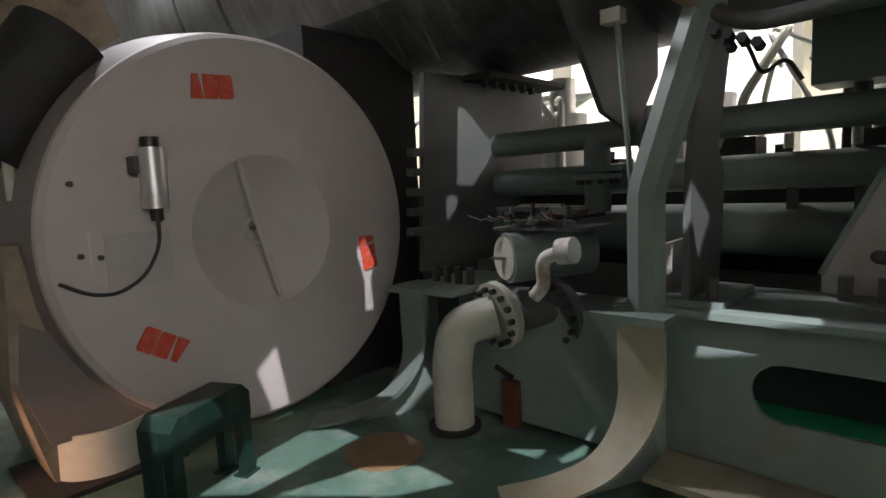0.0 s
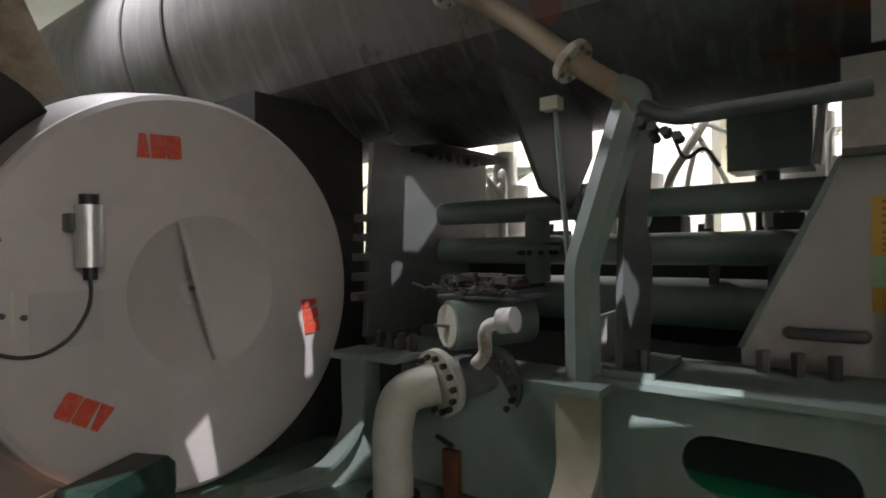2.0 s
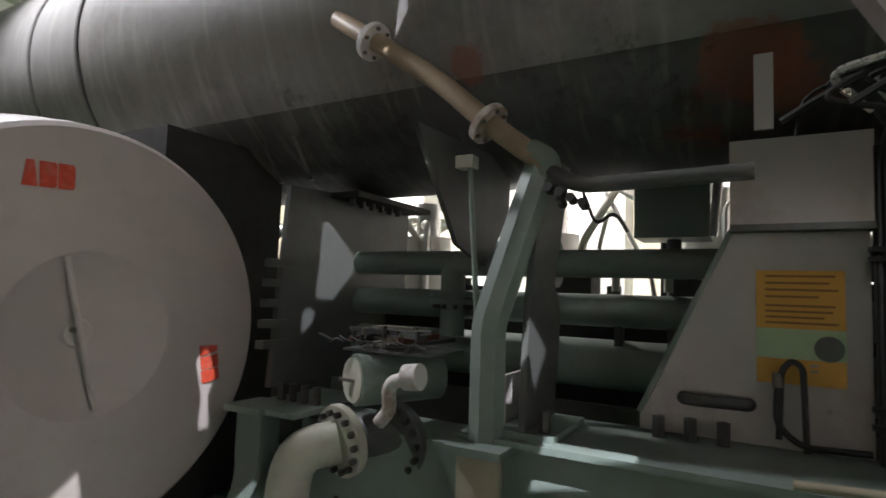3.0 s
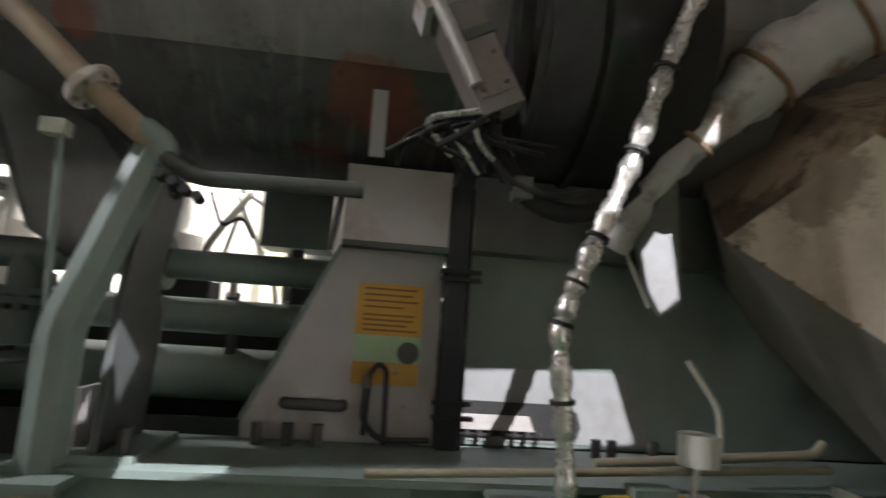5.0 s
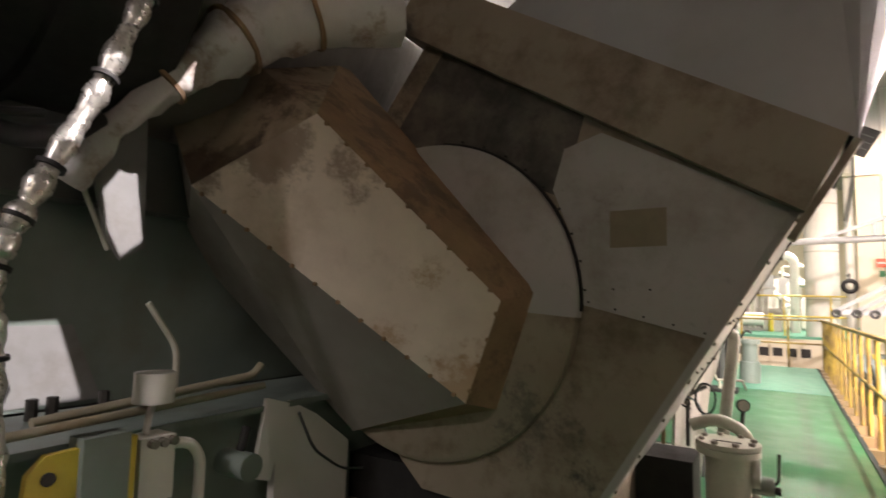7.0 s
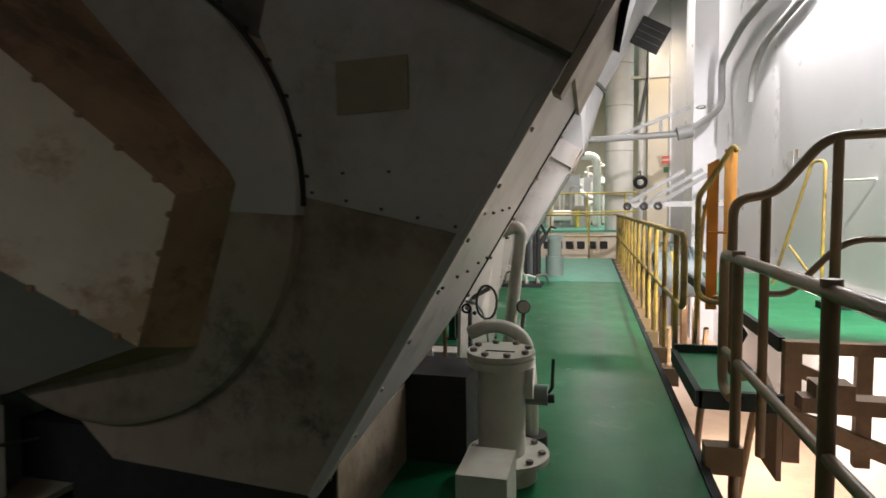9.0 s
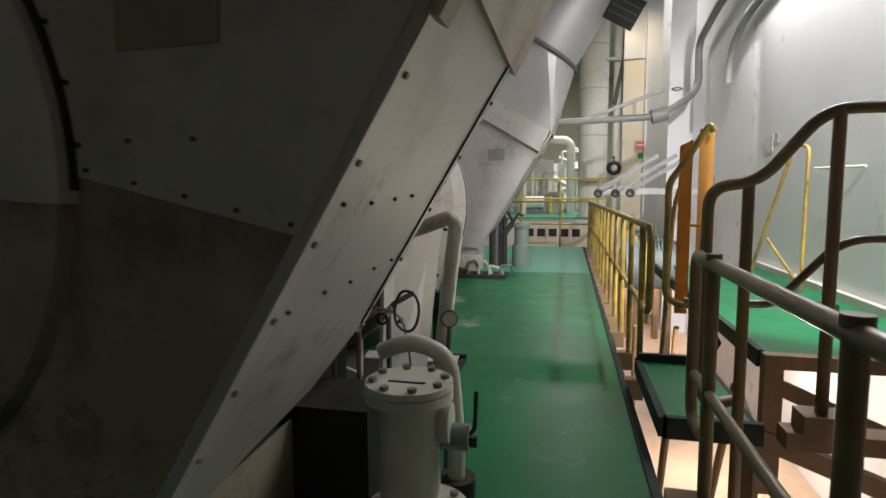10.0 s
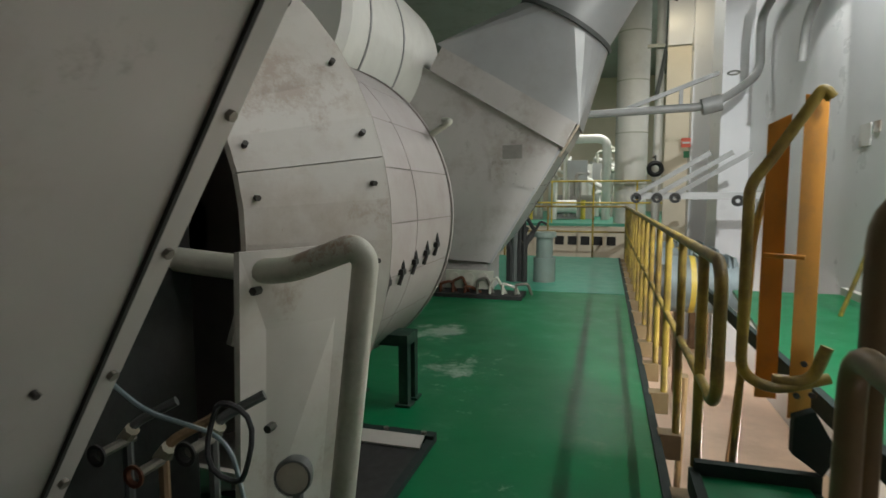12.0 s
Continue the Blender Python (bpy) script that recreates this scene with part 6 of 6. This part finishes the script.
part("pipe", tube([(0.6, 16.2, 2.54), (3.15, 16.2, 2.61), (3.55, 16.3, 2.85), (3.85, 16.5, 3.1), (3.85, 16.6, 3.9), (3.85, 15.2, 4.15), (3.85, 12.0, 4.2)], 0.06, 14, 0.25), STRUT, t)
part("valve", bevel(add_cyl(B(), (3.05, 16.2, 2.60), (3.3, 16.2, 2.66), 0.12, 18), 0.02), STRUT, t)
part("hand_wheel", add_lathe(B(), (3.45, 16.2, 3.05), (0, 0.2, 1), [(0, 0.07), (0.015, 0.09), (0.03, 0.07), (0.015, 0.055), (0, 0.07)], 20), STRUT, t)
part("brace", box((0, -0.035, -0.03), (1.35, 0.035, 0.03), 0.006, Matrix.Translation((2.0, 16.25, 2.62)) @ Matrix.Rotation(radians(-20), 4, "Y")), STRUT, t)
part("drop", box((2.75, 16.22, 2.6), (2.80, 16.28, 2.88), 0.004), STRUT, t)
t = thing("wall_pipe", (3.85, 14, 4.5), "grey bent pipe on the white wall", "pipe")
part("pipe", tube([(3.92, 14.9, 2.9), (3.92, 14.8, 3.35), (3.92, 14.2, 3.62), (3.92, 12.5, 3.75)], 0.05, 14, 0.3), STRUT, t)
# support brackets from the wall
t = thing("wall_bracket_beam", (3.2, 15.8, 1.4), "grey bracket beams with lugs fixed to the wall", "bracket")
part("beam", box((2.15, 16.06, 1.28), (3.99, 16.14, 1.38), 0.008), DUCT, t)
for i, (x0, yy) in enumerate(((2.2, 16.0), (2.49, 16.0), (2.74, 16.05))):
    part("strut", box((0, -0.03, -0.035), (1.12, 0.03, 0.035), 0.008, Matrix.Translation((x0, yy, 1.36)) @ Matrix.Rotation(radians(-31), 4, "Y")), STRUT, t)
    part("lug", add_lathe(B(), (x0 - 0.02, yy - 0.02, 1.30), (0, 1, 0), [(-0.03, 0.035), (-0.03, 0.075), (0.03, 0.075), (0.03, 0.035)], 16), SOOT_SHADE, t)
part("lug", add_lathe(B(), (3.54, 16.0, 1.26), (0, 1, 0), [(-0.03, 0.035), (-0.03, 0.08), (0.03, 0.08), (0.03, 0.035)], 16), SOOT_SHADE, t)
# floodlights
t = thing("floodlight", (2.5, 15, 4.0), "black louvred floodlight fixed on the exhaust pipe", "floodlight")
Mf = Matrix.Translation((2.45, 15.0, 4.07)) @ Matrix.Rotation(radians(30), 4, "Y") @ Matrix.Rotation(radians(12), 4, "X")
part("case", box((-0.24, -0.05, -0.22), (0.24, 0.12, 0.22), 0.015, Mf), SOOT_SHADE, t)
part("grille", box((-0.21, -0.06, -0.19), (0.21, -0.045, 0.19), 0.003, Mf), SOOT_SHADE, t)
for i in (-1, 0, 1):
    part("slat", box((-0.21, -0.07, i * 0.1 - 0.006), (0.21, -0.058, i * 0.1 + 0.006), 0, Mf), STEEL_DARK, t)
part("arm", tube([Mf @ Vector((0, 0.1, 0.1)), (2.1, 15.1, 4.6)], 0.03, 8, 0), DUCT, t)
t = thing("floodlight", (3.6, 13.5, 4.2), "lit wall floodlight with a white lens", "floodlight")
part("case", box((3.50, 13.35, 4.66), (3.95, 13.65, 4.86), 0.02), DUCT, t)
part("lens", box((3.53, 13.38, 4.645), (3.85, 13.62, 4.662), 0.004), glow("lit lens", (1, 0.97, 0.9), 25), t)

# far railing across the deck end and equipment behind
t = thing("end_railing", (1.0, 19.65, 0), "yellow railing across the end of the walkway", "railing", "hand rails of the walkway")
for zz in (0.56, 1.1):
    part("rail", tube([(-1.5, 19.62, zz), (2.16, 19.62, zz)], 0.022, 8, 0), RAIL, t)
for xx in (-1.4, -0.4, 0.55, 1.5):
    part("post", tube([(xx, 19.62, 0.0), (xx, 19.62, 1.1)], 0.022, 8, 0), RAIL, t)
t = thing("platform_railing", (1.0, 22.1, 0.62), "yellow railing on the raised far platform", "railing", "hand rails of the far platform")
for zz in (1.15, 1.7):
    part("rail", tube([(-4, 22.1, zz), (5, 22.1, zz)], 0.022, 8, 0), YELLOW, t)
for i in range(9):
    part("post", tube([(-3.8 + i * 1.05, 22.1, 0.62), (-3.8 + i * 1.05, 22.1, 1.7)], 0.02, 8, 0), YELLOW, t)
random.seed(21)
for k, (cx, cy) in enumerate(((-0.6, 25.0), (0.9, 25.6), (1.6, 27.5), (-2.2, 26))):
    t = thing("white_machine", (cx, cy, 0.62), "white piped auxiliary machine with tanks", "machine", "far auxiliary machines")
    part("tank", bevel(add_cyl(B(), (cx, cy, 1.0), (cx, cy, 2.1 + 0.2 * k), 0.42, 24), 0.05), WHITE_PIPE, t)
    part("box", box((cx - 0.6, cy - 0.7, 0.62), (cx + 0.5, cy - 0.3, 1.35), 0.02), PANEL, t)
    part("panel", box((cx - 0.3, cy - 0.8, 1.75), (cx + 0.3, cy - 0.6, 2.4), 0.02), DUCT, t)
    for i in range(7):
        x = cx + random.uniform(-0.8, 0.8)
        z = random.uniform(1.0, 2.8)
        part("pipe", tube([(x, cy - 0.75, 0.7), (x, cy - 0.75, z), (x + random.uniform(-0.7, 0.7), cy - 0.72, z), (x + random.uniform(-0.5, 0.5), cy - 0.3, z + 0.4)], random.choice((0.03, 0.05, 0.08)), 8, 0.1), random.choice((WHITE_PIPE, WHITE_PIPE, PANEL, CREAM)), t)
    part("barrel", bevel(add_cyl(B(), (cx - 0.7, cy - 0.9, 1.0), (cx, cy - 0.9, 1.0), 0.2, 20), 0.03), WHITE_PIPE, t)
    part("stripe", add_cyl(B(), (cx + 0.2, cy - 1.0, 0.62), (cx + 0.2, cy - 1.0, 1.2), 0.07, 12), YELLOW, t)
t = thing("frame_arch", (1.2, 24.5, 0.62), "white thick pipe arch over the far machines", "pipe")
part("pipe", tube([(0.2, 24.5, 0.62), (0.2, 24.5, 3.0), (1.75, 24.5, 3.0), (1.75, 24.5, 0.62)], 0.13, 16, 0.3), WHITE_PIPE, t)

# equipment at the foot of the second casing
t = thing("gauge_board", (0.2, 14.6, 0), "grimy low board with a row of round gauges", "gauge board")
part("tray", box((-0.8, 14.3, 0.0), (0.75, 14.75, 0.05), 0.01), SOOT_SHADE, t)
part("board", box((-0.30, 14.48, 0.1), (0.35, 14.54, 0.34), 0.008), CREAM, t)
for i in range(3):
    part("dial", add_lathe(B(), (-0.18 + i * 0.2, 14.48, 0.25), (0, -1, 0), [(0, 0.07), (0.02, 0.07), (0.02, 0.055), (0.012, 0.0)], 20), GLASS_FACE, t)
random.seed(8)
for i in range(9):
    x = -0.7 + i * 0.17
    part("pipe", tube([(x, 14.42, 0.05), (x, 14.42, 0.12 + random.uniform(0, 0.2)), (x + random.uniform(0.05, 0.2), 14.42, 0.18 + random.uniform(-0.05, 0.1)), (x + 0.2, 14.5, 0.05)], 0.02, 8, 0.04), random.choice((CREAM, RUST, BOLT)), t)
t = thing("grey_canister", (0.85, 16.0, 0), "grey green standing filter canister", "filter")
part("body", bevel(add_cyl(B(), (0.86, 16.0, 0.0), (0.86, 16.0, 0.38), 0.17, 24), 0.01), STEEL, t)
part("neck", add_cyl(B(), (0.86, 16.0, 0.38), (0.86, 16.0, 0.70), 0.13, 24), STEEL, t)
part("lid", bevel(add_cyl(B(), (0.86, 16.0, 0.70), (0.86, 16.0, 0.78), 0.18, 24), 0.01), STEEL, t)
part("hose", tube([(0.7, 15.9, 0.75), (0.8, 15.9, 0.95), (0.9, 15.9, 0.9)], 0.02, 8, 0.06), SOOT_SHADE, t)
t = thing("dark_pipework", (0.4, 15.9, 0), "dark clustered pipework by the canister", "pipework")
for i in range(8):
    x = 0.25 + random.uniform(0, 0.45)
    part("pipe", tube([(x, 15.85, 0.0), (x, 15.85, random.uniform(0.5, 1.1)), (x + random.uniform(-0.2, 0.2), 15.95, random.uniform(0.6, 1.0))], random.choice((0.03, 0.05)), 8, 0.08), random.choice((STEEL_DARK, SOOT_SHADE)), t)

# deck below: girders and tanks seen through the gap
for i in range(7):
    t = thing("lower_girder", (3, 5 + i * 2.1, -3), "pale pink girder on the deck below", "girder", "lower deck girders")
    part("girder", box((2.1, 5 + i * 2.1, -3.0), (3.95, 5.25 + i * 2.1, -2.3), 0.02), LOWER, t)
for i in range(3):
    y = 15.8 + i * 1.3
    t = thing("lower_motor", (3.0, y, -3), "blue grey motor with yellow band beside the walkway", "motor", "motors beside the walkway")
    part("shell", bevel(add_cyl(B(), (2.62, y, 0.08), (3.5, y, 0.08), 0.40, 28), 0.05), MOTOR, t)
    part("band", add_lathe(B(), (2.9, y, 0.08), (1, 0, 0), [(0, 0.395), (0, 0.41), (0.07, 0.41), (0.07, 0.395)], 28), YELLOW, t)
    part("end_cap", bevel(add_cyl(B(), (2.52, y, 0.08), (2.64, y, 0.08), 0.27, 24), 0.03), STEEL_DARK, t)
    for k in range(8):
        part("fin", box((3.0 + k * 0.06, y - 0.30, 0.36), (3.02 + k * 0.06, y + 0.30, 0.50), 0.003), MOTOR, t)
    for xx in (2.75, 3.3):
        part("leg", box((xx, y - 0.1, -3.0), (xx + 0.1, y + 0.1, -0.28), 0.01), BROWN_STEEL, t)
for i, (y0, z0, y1, z1) in enumerate(((9.9, 0.0, 11.4, -2.6), (12.0, -0.1, 13.2, -2.6))):
    t = thing("lower_stair", (2.6, y0, -3), "grimy brown sloping ladder rail going down", "ladder", "lower ladders")
    part("stringer", tube([(2.4, y0, z0), (2.5, y1, z1)], 0.03, 8, 0), RAIL_BROWN, t)
    part("stringer", tube([(2.8, y0, z0), (2.9, y1, z1)], 0.03, 8, 0), BROWN_STEEL, t)

# bright hall beyond the engine
random.seed(17)
for i in range(7):
    y = -1.5 + i * 1.35
    t = thing("cylinder_head", (-4.4, y, 0.85), "white cylinder head gear with pipes and hoses", "engine part", "cylinder heads")
    part("column", bevel(add_cyl(B(), (-3.6, y, 0.8), (-3.6, y, 2.0), 0.24, 20), 0.03), WHITE_PIPE, t)
    part("cap", bevel(add_cyl(B(), (-3.6, y, 2.0), (-3.6, y, 2.35), 0.13, 16), 0.02), ALU, t)
    part("cabinet", box((-5.6, y - 0.4, 0.85), (-5.1, y + 0.35, 2.9), 0.02), WHITE_PIPE, t)
    for k in range(5):
        yy = y + random.uniform(-0.5, 0.5)
        part("pipe", tube([(-3.3, yy, 0.9), (-3.3, yy, random.uniform(1.5, 2.2)), (-3.5, yy + random.uniform(-0.5, 0.5), random.uniform(1.9, 2.5)), (-3.9, yy, 2.2)], random.choice((0.02, 0.035)), 8, 0.15), random.choice((CREAM, ALU, BLACK)), t)

for i, yy in enumerate((3.70, 5.4)):
    t = thing("green_hood", (-2.75, yy, 1.8), "grey green rounded hood hanging in the hall gap", "hood", "green hoods")
    part("hood", rough_up(bevel(add_box(B(), (-3.0, yy - 0.24, 1.86), (-2.62, yy + 0.24, 2.45)), 0.06, 2), 0.0, 1), STEEL, t)
    part("foot", add_cyl(B(), (-2.8, yy, 0.85), (-2.8, yy, 1.86), 0.05, 10), STEEL_DARK, t)
    part("side_pipe", tube([(-2.6, yy + 0.26, 1.86), (-2.58, yy + 0.30, 2.3), (-2.7, yy + 0.30, 2.5)], 0.03, 8, 0.08), ALU, t)
    part("wire", tube([(-2.6, yy - 0.28, 1.9), (-2.55, yy - 0.36, 2.05), (-2.6, yy - 0.5, 1.95), (-2.62, yy - 0.6, 2.2)], 0.014, 6, 0.08), BLACK, t)
